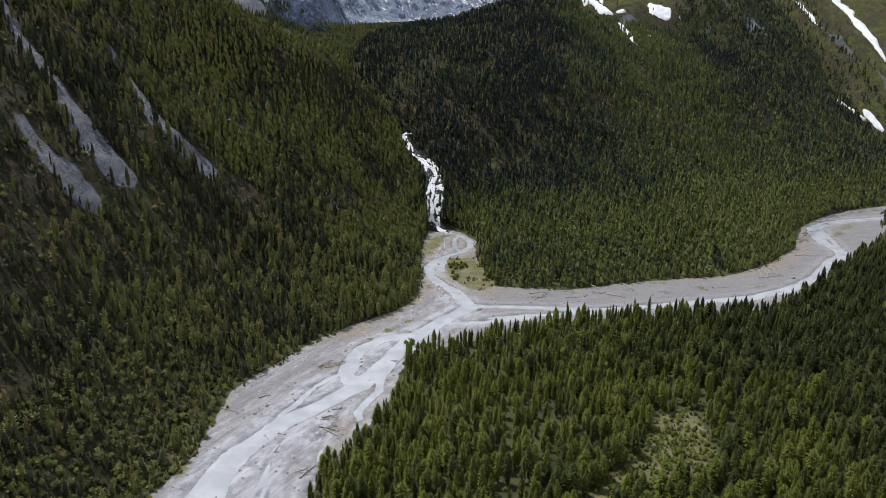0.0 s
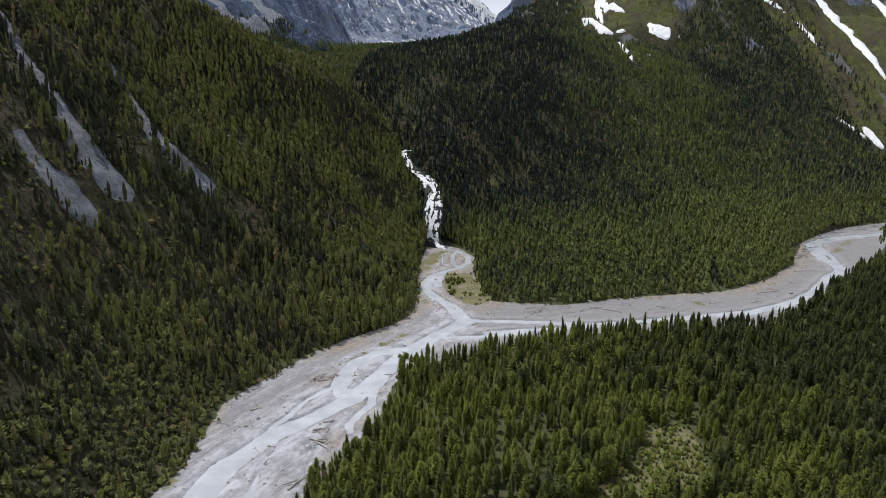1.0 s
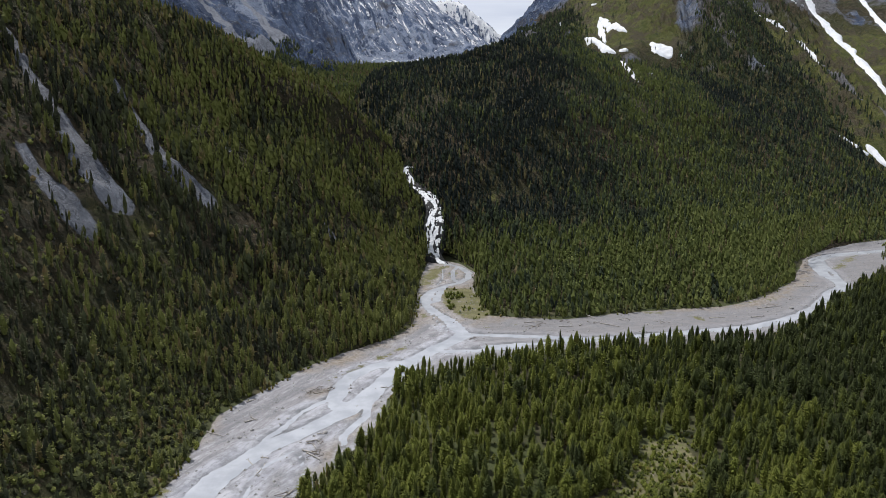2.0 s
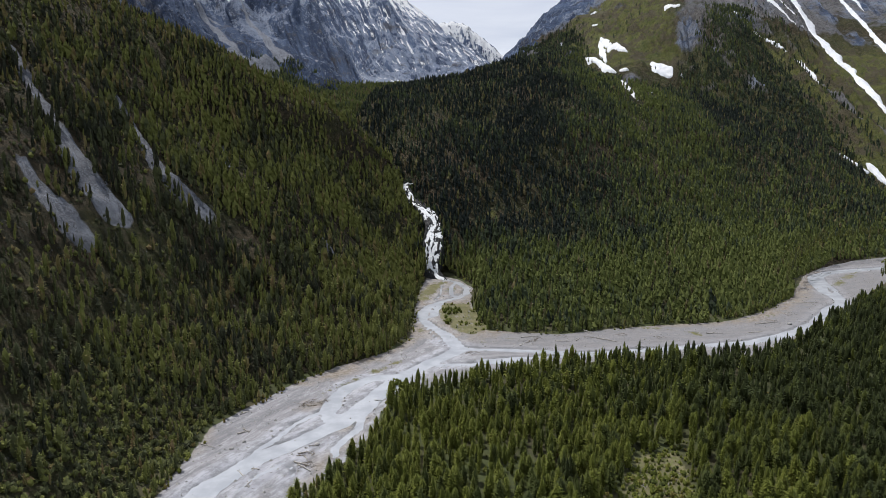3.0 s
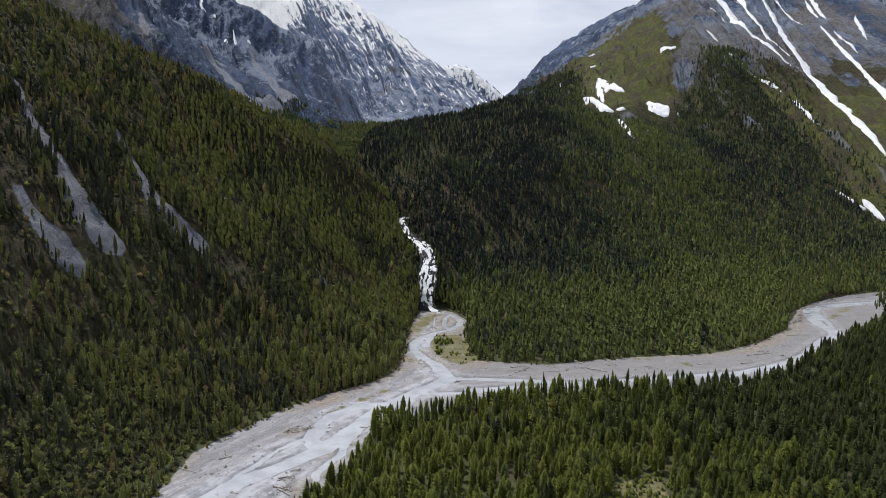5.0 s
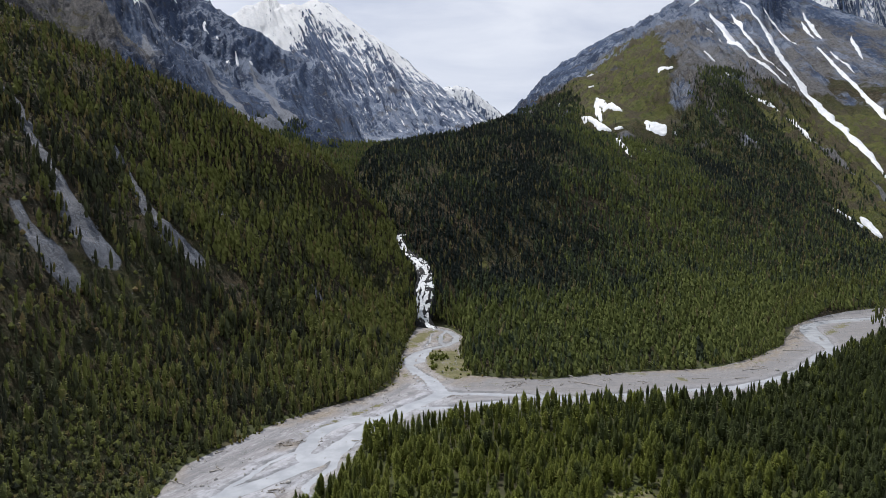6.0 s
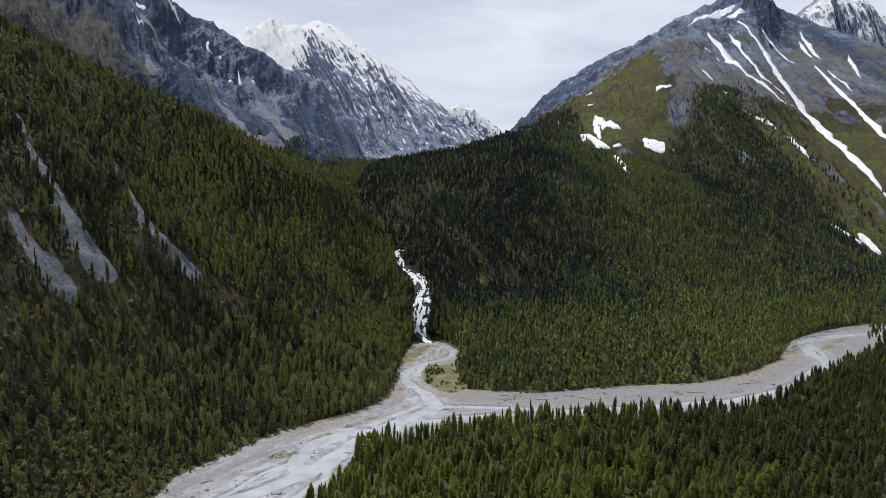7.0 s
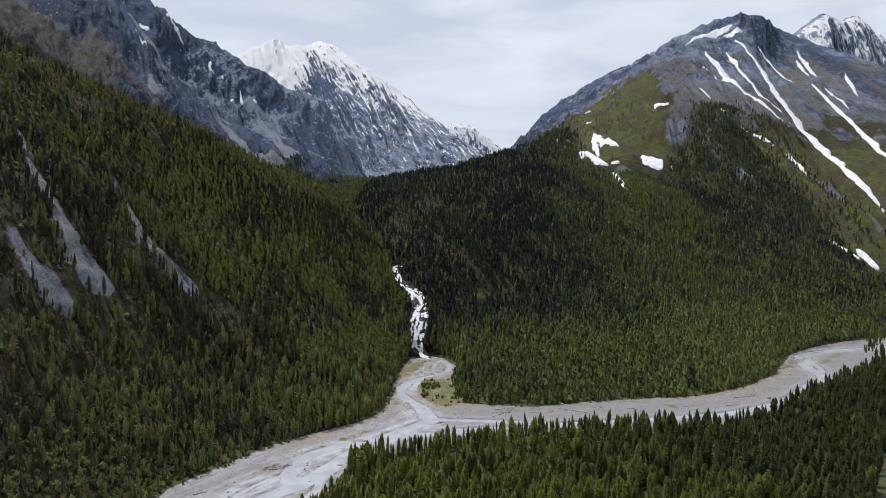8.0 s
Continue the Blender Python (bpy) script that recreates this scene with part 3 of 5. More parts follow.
MOUNTAIN, GROUND, WATER, FOAM = mountain_material(), ground_material(), water_material(), foam_material()
NEEDLES = foliage_material("larch_needles", (0.024, 0.031, 0.016), (0.045, 0.057, 0.017), (0.113, 0.130, 0.024), (0.150, 0.120, 0.042))
HILL_NEEDLES = foliage_material("hillside_needles", (0.029, 0.033, 0.021), (0.066, 0.075, 0.034), (0.140, 0.153, 0.042), (0.175, 0.130, 0.065))
PINE_NEEDLES = foliage_material("pine_needles", (0.022, 0.030, 0.026), (0.057, 0.075, 0.041), (0.128, 0.151, 0.044), (0.150, 0.118, 0.066))
BARK = bark_material("larch_bark", (0.07, 0.055, 0.042), (0.19, 0.16, 0.13))
BLEACHED = bark_material("bleached_wood", (0.18, 0.165, 0.145), (0.42, 0.40, 0.37))
STONE = stone_material()


# ---- meshes from arrays ----
def mesh_of(name, verts, faces, materials, smooth=True, floats=None, slots=None):
    """A mesh from an array of places and an array of equal-sided faces."""
    me = bpy.data.meshes.new(name)
    verts, faces = np.asarray(verts, np.float32).reshape(-1, 3), np.asarray(faces, np.int32)
    n, k = faces.shape
    me.vertices.add(len(verts)), me.loops.add(n * k), me.polygons.add(n)
    me.vertices.foreach_set("co", verts.ravel())
    me.loops.foreach_set("vertex_index", faces.ravel())
    me.polygons.foreach_set("loop_start", np.arange(0, n * k, k, dtype=np.int32))
    me.polygons.foreach_set("use_smooth", np.full(n, smooth))
    for m in materials:
        me.materials.append(m)
    if slots is not None:
        me.polygons.foreach_set("material_index", np.asarray(slots, np.int32))
    for key, values in (floats or {}).items():
        me.attributes.new(key, "FLOAT", "POINT").data.foreach_set("value", np.asarray(values, np.float32).ravel())
    me.update(calc_edges=True)
    me.validate()
    return me


def grid_faces(nv, nu):
    i = np.arange(nv * nu).reshape(nv, nu)
    return np.stack([i[:-1, :-1], i[:-1, 1:], i[1:, 1:], i[1:, :-1]], -1).reshape(-1, 4)


def band(x, y, lines, soft=6.0):
    """1 on the given streaks, 0 away from them. A streak: places and half-width from start to end."""
    total = np.zeros(np.shape(x))
    for line, w0, w1 in lines:
        d, s = near_line(x, y, line)
        w = w0 + (w1 - w0) * s
        total = np.maximum(total, smoothstep(w + soft, w - soft, d))
    return total


SCREE = [
    ([(-281, 430), (-274, 428), (-262, 423), (-250, 412)], 3, 4),
    ([(-250, 412), (-233, 396), (-220, 384), (-209, 376)], 2.5, 4.5), ([(-209, 376), (-202, 370), (-191, 359), (-180, 352), (-170, 348)], 4.5, 11),
    ([(-202, 328), (-195, 324), (-189, 321), (-181, 318), (-170, 315)], 2.5, 8.5),
    ([(-216, 457), (-205, 448), (-193, 436), (-183, 427)], 2.5, 4.5), ([(-183, 427), (-172, 418), (-159, 411), (-144, 413)], 4, 8),
    ([(-80, 486), (-74, 474), (-67, 464)], 1.5, 2.5), ([(-157, 498), (-150, 483), (-145, 474)], 1, 2.2),
]
BARE = [([(-170, 326), (-150, 350)], 7, 5), ([(-125, 404), (-88, 391)], 5, 4), ([(-72, 388), (-62, 392)], 4, 3), ([(-232, 440), (-205, 415)], 6, 4), ([(-150, 380), (-128, 372)], 5, 4)]

# ---- the large forms ----
def mountain(name, key, label, floats):
    g, rib, v = SHAPES[key]
    nv, nu = g.shape[:2]
    blank = np.zeros((nv, nu))
    full = {k: floats.get(k, blank) for k in ("turf", "crag", "scree", "snow", "stone", "earth")}
    full["along"], full["down"] = FLOW[key]
    ob = new(name, mesh_of(name, g, grid_faces(nv, nu), [MOUNTAIN], True, full))
    return tagged(ob, label, "mountain")


def uneven(g, k=4):
    """How steep and how hollow each place of a grid is, both in units of their usual spread."""
    f = steep(g)
    h = blurred(g[..., 2], k) - g[..., 2]
    return (f - f.mean()) / f.std(), h / h.std()


def steep(g):
    """The slope's rise over run at each place of a grid."""
    du, dv = np.gradient(g, axis=1), np.gradient(g, axis=0)
    n = np.cross(du, dv)
    return np.hypot(n[..., 0], n[..., 1]) / np.maximum(np.abs(n[..., 2]), 1e-6)


g, rib, v = SHAPES["west_hill"]
x, y, z = np.moveaxis(g, -1, 0)
high = smoothstep(150, 330, z)
hillside = mountain("wooded_hillside", "west_hill", "steep hillside with open larch forest and grey scree runs", {
    "scree": band(x, y, SCREE, 3.0), "turf": 0.45 * high + 0.5 * band(x, y, BARE, 6), "crag": 0.42 * smoothstep(0.62, 0.9, rib) * high})

g, rib, v = SHAPES["east_hill"]
x, y, z = np.moveaxis(g, -1, 0)
mountain("wooded_hill", "east_hill", "rounded hill densely covered with dark conifers", {
    "turf": 0.6 * band(x, y, [([(5, 633), (45, 627), (60, 640)], 5, 4), ([(94, 681), (135, 704)], 3, 2)], 4)})

g, rib, v = SHAPES["east_mountain"]
x, y, z = np.moveaxis(g, -1, 0)
ALP = [(620, 1980), (520, 2020), (400, 1900), (330, 1700), (305, 1500), (310, 1330), (370, 1265), (430, 1270), (480, 1390), (500, 1500), (590, 1750)]
meadow = smoothstep(-35, 30, inside(x, y, ALP)) + smoothstep(390, 220, z) * smoothstep(600, 680, x)
up = smoothstep(300, 500, z)
fall, hollow = uneven(g)
slab = smoothstep(45, 15, np.abs(x - 502 - 0.45 * (y - 1370))) * smoothstep(285, 320, z) * (y < 1560) * (1 + 1.2 * fbm(x, y, 40, 4))
zone = fbm(x + 300, y, 150, 4)
across = np.linspace(0, 1, g.shape[1])
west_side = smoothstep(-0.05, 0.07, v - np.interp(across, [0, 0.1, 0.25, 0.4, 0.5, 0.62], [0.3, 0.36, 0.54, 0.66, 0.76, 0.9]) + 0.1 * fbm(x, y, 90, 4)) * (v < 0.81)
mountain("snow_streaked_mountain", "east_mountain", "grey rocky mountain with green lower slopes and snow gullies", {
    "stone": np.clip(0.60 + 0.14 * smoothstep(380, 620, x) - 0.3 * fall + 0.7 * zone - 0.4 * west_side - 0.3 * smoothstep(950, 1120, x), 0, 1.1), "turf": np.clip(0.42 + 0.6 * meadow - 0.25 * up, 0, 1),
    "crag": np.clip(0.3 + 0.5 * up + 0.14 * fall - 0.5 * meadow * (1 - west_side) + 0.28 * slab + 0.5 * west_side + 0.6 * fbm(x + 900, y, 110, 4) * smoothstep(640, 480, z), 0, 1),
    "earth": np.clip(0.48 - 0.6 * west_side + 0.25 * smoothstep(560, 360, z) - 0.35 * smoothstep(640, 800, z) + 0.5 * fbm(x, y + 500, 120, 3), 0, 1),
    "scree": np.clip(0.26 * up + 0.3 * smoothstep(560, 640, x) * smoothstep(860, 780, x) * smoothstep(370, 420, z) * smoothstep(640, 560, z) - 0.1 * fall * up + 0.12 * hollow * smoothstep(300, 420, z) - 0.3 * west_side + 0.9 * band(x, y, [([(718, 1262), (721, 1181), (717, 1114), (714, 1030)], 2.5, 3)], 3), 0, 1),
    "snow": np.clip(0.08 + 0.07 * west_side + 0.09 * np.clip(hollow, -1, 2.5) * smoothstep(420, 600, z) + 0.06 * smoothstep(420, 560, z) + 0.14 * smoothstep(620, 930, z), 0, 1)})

g, rib, v = SHAPES["west_mountain"]
x, y, z = np.moveaxis(g, -1, 0)
low = smoothstep(330, 240, z)
brown = smoothstep(1500, 1150, y) * smoothstep(-380, -600, x)
fall, hollow = uneven(g)
mountain("rocky_mountain", "west_mountain", "dark craggy mountain tinted haze-blue, with pale scree fans", {
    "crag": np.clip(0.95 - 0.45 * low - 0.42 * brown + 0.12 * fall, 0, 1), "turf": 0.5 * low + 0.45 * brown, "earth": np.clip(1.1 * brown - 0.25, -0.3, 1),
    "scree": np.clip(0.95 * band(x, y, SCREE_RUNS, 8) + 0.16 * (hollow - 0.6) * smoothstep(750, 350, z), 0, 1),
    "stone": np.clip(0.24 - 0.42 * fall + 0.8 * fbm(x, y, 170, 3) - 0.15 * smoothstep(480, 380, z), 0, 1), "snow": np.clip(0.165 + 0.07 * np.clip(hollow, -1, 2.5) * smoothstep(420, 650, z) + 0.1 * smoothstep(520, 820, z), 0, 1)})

g, rib, v = SHAPES["snow_peak"]
x, y, z = np.moveaxis(g, -1, 0)
fall, hollow = uneven(g, 3)
snowline = np.interp(x, [-1000, -850, -790, -554, -335, -93, 152], [0.30, 0.42, 0.52, 0.535, 0.555, 0.595, 0.635])
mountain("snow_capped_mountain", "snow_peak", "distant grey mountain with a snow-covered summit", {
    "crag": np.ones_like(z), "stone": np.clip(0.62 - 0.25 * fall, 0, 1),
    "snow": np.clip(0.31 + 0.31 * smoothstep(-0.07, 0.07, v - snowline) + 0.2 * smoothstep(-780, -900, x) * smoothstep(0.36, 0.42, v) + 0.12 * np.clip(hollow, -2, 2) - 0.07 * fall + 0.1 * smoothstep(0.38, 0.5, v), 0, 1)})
g, rib, v = SHAPES["far_peak"]
fall, hollow = uneven(g, 3)
mountain("snowy_peak", "far_peak", "far snowy peak at the head of the valley", {
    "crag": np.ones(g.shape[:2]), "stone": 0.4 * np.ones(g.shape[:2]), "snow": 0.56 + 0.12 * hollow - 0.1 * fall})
g, rib, v = SHAPES["east_peak"]
fall, hollow = uneven(g, 4)
mountain("jagged_peak", "east_peak", "jagged dark rock peak with steep snow couloirs", {
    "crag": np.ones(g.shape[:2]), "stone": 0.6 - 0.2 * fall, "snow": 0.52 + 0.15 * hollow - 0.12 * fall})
mountain("valley_floor_upper", "valley", "wooded hanging valley between the hills", {})


def stretched(low, high, fine, reach):
    """Steps that are even from low to high and widen out to reach on both sides."""
    mid = np.arange(low, high + 0.01, fine)
    out = fine * np.cumsum(1.22 ** np.arange(1, 60))
    out = np.r_[out[out < reach], reach]
    return np.r_[(low - out)[::-1], mid, high + out]


gx, gy = np.meshgrid(stretched(-110, 440, 1.9, 4500), stretched(165, 640, 1.9, 4200))
gz = ground_height(gx, gy)
open_gravel = inside(gx, gy, GRAVEL)
channel, shore = np.zeros_like(gx), np.zeros_like(gx)
for line, w0, w1 in CHANNELS:
    d, s = near_line(gx, gy, line)
    channel = np.maximum(channel, smoothstep(2.8, 0.6, d - (w0 + (w1 - w0) * s)))
    shore = np.maximum(shore, smoothstep(10.0, 1.0, d - (w0 + (w1 - w0) * s)))
MEADOW = [(13, 476), (30, 478), (38, 450), (41, 418), (33, 402), (22, 405), (14, 424), (11, 452)]
TURF = [([(8, 548), (2, 525), (-4, 490)], 8, 6), ([(-6, 455), (-9, 420), (-9, 390)], 3, 4), ([(20, 535), (14, 515)], 3, 3), ([(-50, 297), (-42, 308), (-32, 324), (-21, 338), (-13, 350)], 1.6, 2.4), ([(37, 391), (57, 393)], 2.0, 2.0), ([(139, 420), (164, 414), (178, 403)], 2.5, 3),
        ([(205, 430), (247, 449)], 2, 4), ([(-12, 300), (-12, 318)], 3, 3), ([(-4, 390), (-2, 420)], 3, 3), ([(400, 600), (350, 545)], 3, 5), ([(-88, 200), (-92, 240)], 2, 2)]
TAN = [([(-60, 318), (-45, 330), (-34, 347), (-22, 363), (-9, 386), (-6, 420)], 6, 6), ([(38, 406), (69, 411), (108, 417), (141, 423), (189, 429), (229, 438), (285, 492), (325, 548), (360, 600)], 4.5, 9),
       ([(-94, 200), (-90, 240), (-88, 262)], 1.5, 2), ([(-51, 284), (-43, 295)], 3.5, 3), ([(-30, 264), (-23, 273)], 3, 2.5), ([(-38, 215), (-33, 235), (-20, 262)], 1.5, 2), ([(40, 470), (37, 440), (42, 410)], 3, 4), ([(8, 545), (-4, 495), (-5, 440)], 5, 4)]
CLEARING = [(86, 226), (92, 238), (108, 242), (107, 226), (104, 213), (96, 200), (88, 194), (72, 191), (64, 184), (50, 182), (56, 190), (66, 200), (78, 211)]
grass = np.maximum(0.8 * smoothstep(-6, 3, inside(gx, gy, MEADOW)), 0.6 * band(gx, gy, TURF, 5))
grass = np.clip(np.maximum(grass, 0.85 * smoothstep(-5, 5, inside(gx, gy, CLEARING))) + 0.45 * fbm(gx, gy, 12, 5) * (grass > 0.02), 0, 1)
ground = new("ground", mesh_of("ground", np.stack([gx, gy, gz], -1), grid_faces(*gx.shape), [GROUND], True, {
    "open": np.clip(0.5 + open_gravel / 6, 0, 1), "turf": grass, "shore": shore, "tan": np.clip(np.maximum(band(gx, gy, TAN, 5.0), 0.7 * smoothstep(384, 400, gy) * (gx < 46)) + 0.6 * fbm(gx, gy, 7, 4), 0, 1) * ((band(gx, gy, TAN, 6.0) > 0.02) | (gy > 384) & (gx < 46)), "wet": 0.47 * channel * (open_gravel > 0)}))
tagged(ground, "pale gravel flats and mossy forest floor of the valley", "ground", kind="structure")


def river(name, label, line, w0, w1, drop=0.42):
    """A level sheet along a channel, wider than the bed, so that the gravel itself draws its shores."""
    n = max(24, int(len(line) * 14))
    mid = resampled(line, n)
    ahead = np.gradient(mid, axis=0)
    ahead /= np.linalg.norm(ahead, axis=1)[:, None]
    side = np.stack([-ahead[:, 1], ahead[:, 0]], 1)
    half = (np.linspace(w0, w1, n) * 1.5 + 1.2) * (1.0 if len(line) > 11 else np.clip(0.3 + 14 * np.minimum(np.linspace(0, 1, n), np.linspace(1, 0, n)), 0, 1))
    across = np.linspace(-1, 1, 5)
    p = mid[:, None] + side[:, None] * (half[:, None] * across)[..., None]
    level = -3.0 + 0.012 * np.clip(mid[:, 1] - 180, -400, 600) + 0.6 * fbm(mid[:, 0], mid[:, 1], 60, 4) - drop
    z = np.repeat(level[:, None], 5, 1)
    ob = new(name, mesh_of(name, np.concatenate([p, z[..., None]], -1), grid_faces(n, 5), [WATER], True))
    return tagged(ob, label, "river", kind="structure")


for k, (line, w0, w1) in enumerate(CHANNELS):
    river("water_%d" % (k + 1), "milky glacial river water over pale gravel", line, w0, w1, 0.40 + 0.008 * k)


# ---- lying snow ----
def snow_material():
    g = Graph("old_snow")
    colour = g.mix(g.span(g.noise(9, 7), 0.3, 0.7), (0.52, 0.545, 0.58), (0.66, 0.67, 0.69))
    colour = g.mix(g.span(g.noise(20, 8), 0.62, 0.8), colour, (0.42, 0.41, 0.395))
    g.bump(g.noise(4, 6), 0.4, 0.5)
    return g.finish(colour, 0.7, 0.3)


SNOW = snow_material()


def scree_material():
    g = Graph("scree_rubble")
    stones = g.mix(g.span(g.cells(1.1), 0.1, 0.6), (0.15, 0.16, 0.18), (0.06, 0.064, 0.074))
    colour = g.mix(g.span(g.noise(7, 8, 0.65), 0.35, 0.65), stones, (0.12, 0.125, 0.14))
    colour = g.mix(g.span(g.noise(3, 8, 0.7), 0.58, 0.72), colour, (0.10, 0.10, 0.10))
    g.bump(g.math("ADD", g.cells(1.1), g.noise(0.6, 5)), 0.8, 0.5)
    return g.finish(colour, 0.9, 0.2)


RUBBLE = scree_material()


def lie_on(keys, x, y):
    """The height of the highest of those forms at places, from their nearest grid points."""
    best = np.full(x.shape, -1e9)
    for key in keys:
        g = SHAPES[key][0].reshape(-1, 3)
        box = (g[:, 0] > x.min() - 25) & (g[:, 0] < x.max() + 25) & (g[:, 1] > y.min() - 25) & (g[:, 1] < y.max() + 25)
        g = g[box]
        if len(g) < 8:
            continue
        d = (x.reshape(-1, 1) - g[:, 0]) ** 2 + (y.reshape(-1, 1) - g[:, 1]) ** 2
        idx = np.argpartition(d, 4, axis=1)[:, :4]
        w = 1 / (np.take_along_axis(d, idx, 1) + 0.3)
        best = np.maximum(best, ((g[idx, 2] * w).sum(1) / w.sum(1)).reshape(x.shape))
    return best


def lens(keys, line, w0, w1, seed, name, mat, thick=1.9, rough=0.6, size=14, fray=0.9):
    """A thin sheet along a line, pointed at its ends and frayed at its sides; the rims sink into the slope."""
    length = np.linalg.norm(np.diff(np.array(line, float), axis=0), axis=1).sum()
    n, m = int(np.clip(length / 3, 24, 150)), 13
    mid = resampled(line, n)
    ahead = np.gradient(mid, axis=0)
    ahead /= np.linalg.norm(ahead, axis=1)[:, None] + 1e-9
    side = np.stack([-ahead[:, 1], ahead[:, 0]], 1)
    s = np.linspace(0, 1, n)
    half = (w0 + (w1 - w0) * s) * np.clip(3.0 * np.minimum(s, 1 - s) ** 0.7, 0.05, 1)
    off = np.linspace(-1, 1, m)
    left = 1 + fray * fbm(s * length + seed * 70, s * 0 + seed, size, 5, 0.6)
    right = 1 + fray * fbm(s * length + seed * 130, s * 0 - seed, size, 5, 0.6)
    reach = half[:, None] * np.where(off < 0, left[:, None], right[:, None]) * off
    p = mid[:, None] + side[:, None] * reach[..., None]
    z = lie_on(keys, p[..., 0], p[..., 1]) + thick * (1 - 1.25 * np.abs(off) ** 4) + rough * fbm(p[..., 0], p[..., 1], 10, 5, 0.65)
    return new(name, mesh_of(name, np.concatenate([p, z[..., None]], -1), grid_faces(n, m), [mat], True))


def snow_patch(label, keys, line, w0, w1, seed, group):
    return tagged(lens(keys, line, w0, w1, seed, "snow_patch", SNOW, *((4.2, 2.2, 30, 1.1) if len(line) > 5 else (2.6, 2.4, 20, 1.2))), label, "snow", group)


for k, (line, w0, w1) in enumerate(SCREE):
    lens(["west_hill"], line, w0 + 0.4, w1 + 0.4, k + 41, "scree_run", RUBBLE, 0.6, 1.6, 10).parent = hillside
for k, (line, w0, w1) in enumerate(SNOW_RUNS):
    snow_patch("long white run of old snow in a rocky gully", ["east_mountain"], line, w0, w1, k + 1, "snow runs of the mountain")
BOTH = ["east_mountain", "east_hill"]
for k, (line, w0, w1) in enumerate(WEST_SNOW):
    snow_patch("small white snow patch in a dark rock gully", ["west_mountain"], line, w0, w1, k + 61, "snow patches on the rocky mountain")
for k, (line, w0, w1) in enumerate(ALP_SNOW):
    snow_patch("ragged patch of old snow on the turf above the trees", BOTH, line, 0.75 * w0, 0.75 * w1, k + 21, "snow patches above the trees")


# ---- falls ----
FALLS = [(22, 553, 0.7), (12, 561, 1.4), (4, 568, 4), (1, 574, 15), (2, 590, 32), (1, 612, 46), (-7, 630, 56), (-19, 645, 64), (-27, 660, 71), (-31, 672, 77), (-24, 686, 80), (-14, 694, 82)]


def wet_rock_material():
    g = Graph("wet_rock")
    colour = g.mix(g.span(g.noise(2.5, 8), 0.35, 0.65), (0.010, 0.011, 0.012), (0.036, 0.037, 0.038))
    g.bump(g.noise(1.2, 7), 0.8, 0.5)
    return g.finish(colour, 0.7, 0.2)


WET_ROCK = wet_rock_material()


def along_falls(n, m, margin):
    """Places of n x m on a strip along the falls, with the distance along and across in metres."""
    mid = resampled(FALLS, n)
    s, off = np.linspace(0, 1, n), np.linspace(-1, 1, m)
    half = margin * np.interp(s, [0, 0.12, 0.3, 0.42, 0.55, 0.7, 0.9, 1], [2.4, 5.8, 7.4, 7.0, 6.2, 4.8, 5.0, 2.4]) * (1 + 0.3 * fbm(s * 300, s * 0, 24, 3))
    x = mid[:, :1] + half[:, None] * off
    y = np.repeat(mid[:, 1:2], m, 1)
    z = np.repeat(mid[:, 2:], m, 1) + 1.4 * fbm(s * 200 + 7, s * 0, 9, 3)[:, None]
    return np.stack([x, y, z], -1), s[:, None] + 0 * off, half[:, None] * off, np.abs(off) * margin


p, s01, across, rim = along_falls(300, 61, 1.35)
boulders = ridged(across * 1.0 + 60, s01 * 170 * 0.6, 3.4, 4) - 0.5 + 0.9 * fbm(across + 20, s01 * 170, 1.8, 3)
tongues = fbm(across * 1.3 + 200, s01 * 170 * 0.4, 2.4, 4)
p[..., 2] += np.clip(2.0 * boulders + 3.4 * tongues - 0.2 - 0.5 * smoothstep(0.5, 0.7, s01), -1.5, 1.6) - 3.5 * smoothstep(0.10, 0.05, s01) + 1.6 * smoothstep(0.8, 1.05, rim) - 9 * smoothstep(1.05, 1.35, rim)
bed = new("ravine", mesh_of("ravine", p, grid_faces(300, 61), [WET_ROCK], True))
tagged(bed, "dark wet rock bed under the cascade", "ravine", kind="structure")
falls = new("waterfall")
tagged(falls, "white braided waterfall tumbling over dark rocks", "waterfall")
p, s01, across, rim = along_falls(300, 41, 1.08)
p[..., 2] += 0.35 * fbm(across, s01 * 170, 2.0, 3)
for name, low, high in (("lower_cascade", 0, 104), ("middle_cascade", 103, 190), ("upper_cascade", 189, 268), ("upper_pool", 267, 300)):
    new(name, mesh_of(name, p[low:high], grid_faces(high - low, 41), [FOAM], True)).parent = falls


# ---- trees ----
def profile(f, peak, top):
    """The crown's half-width along its height f, 0 to 1: swelling to its widest at peak, rounded towards the tip."""
    return math.sin(0.5 * math.pi * min(1, 0.25 + 0.75 * f / peak)) if f < peak else max(0.0, 1 - ((f - peak) / (1 - peak)) ** top) ** 0.9


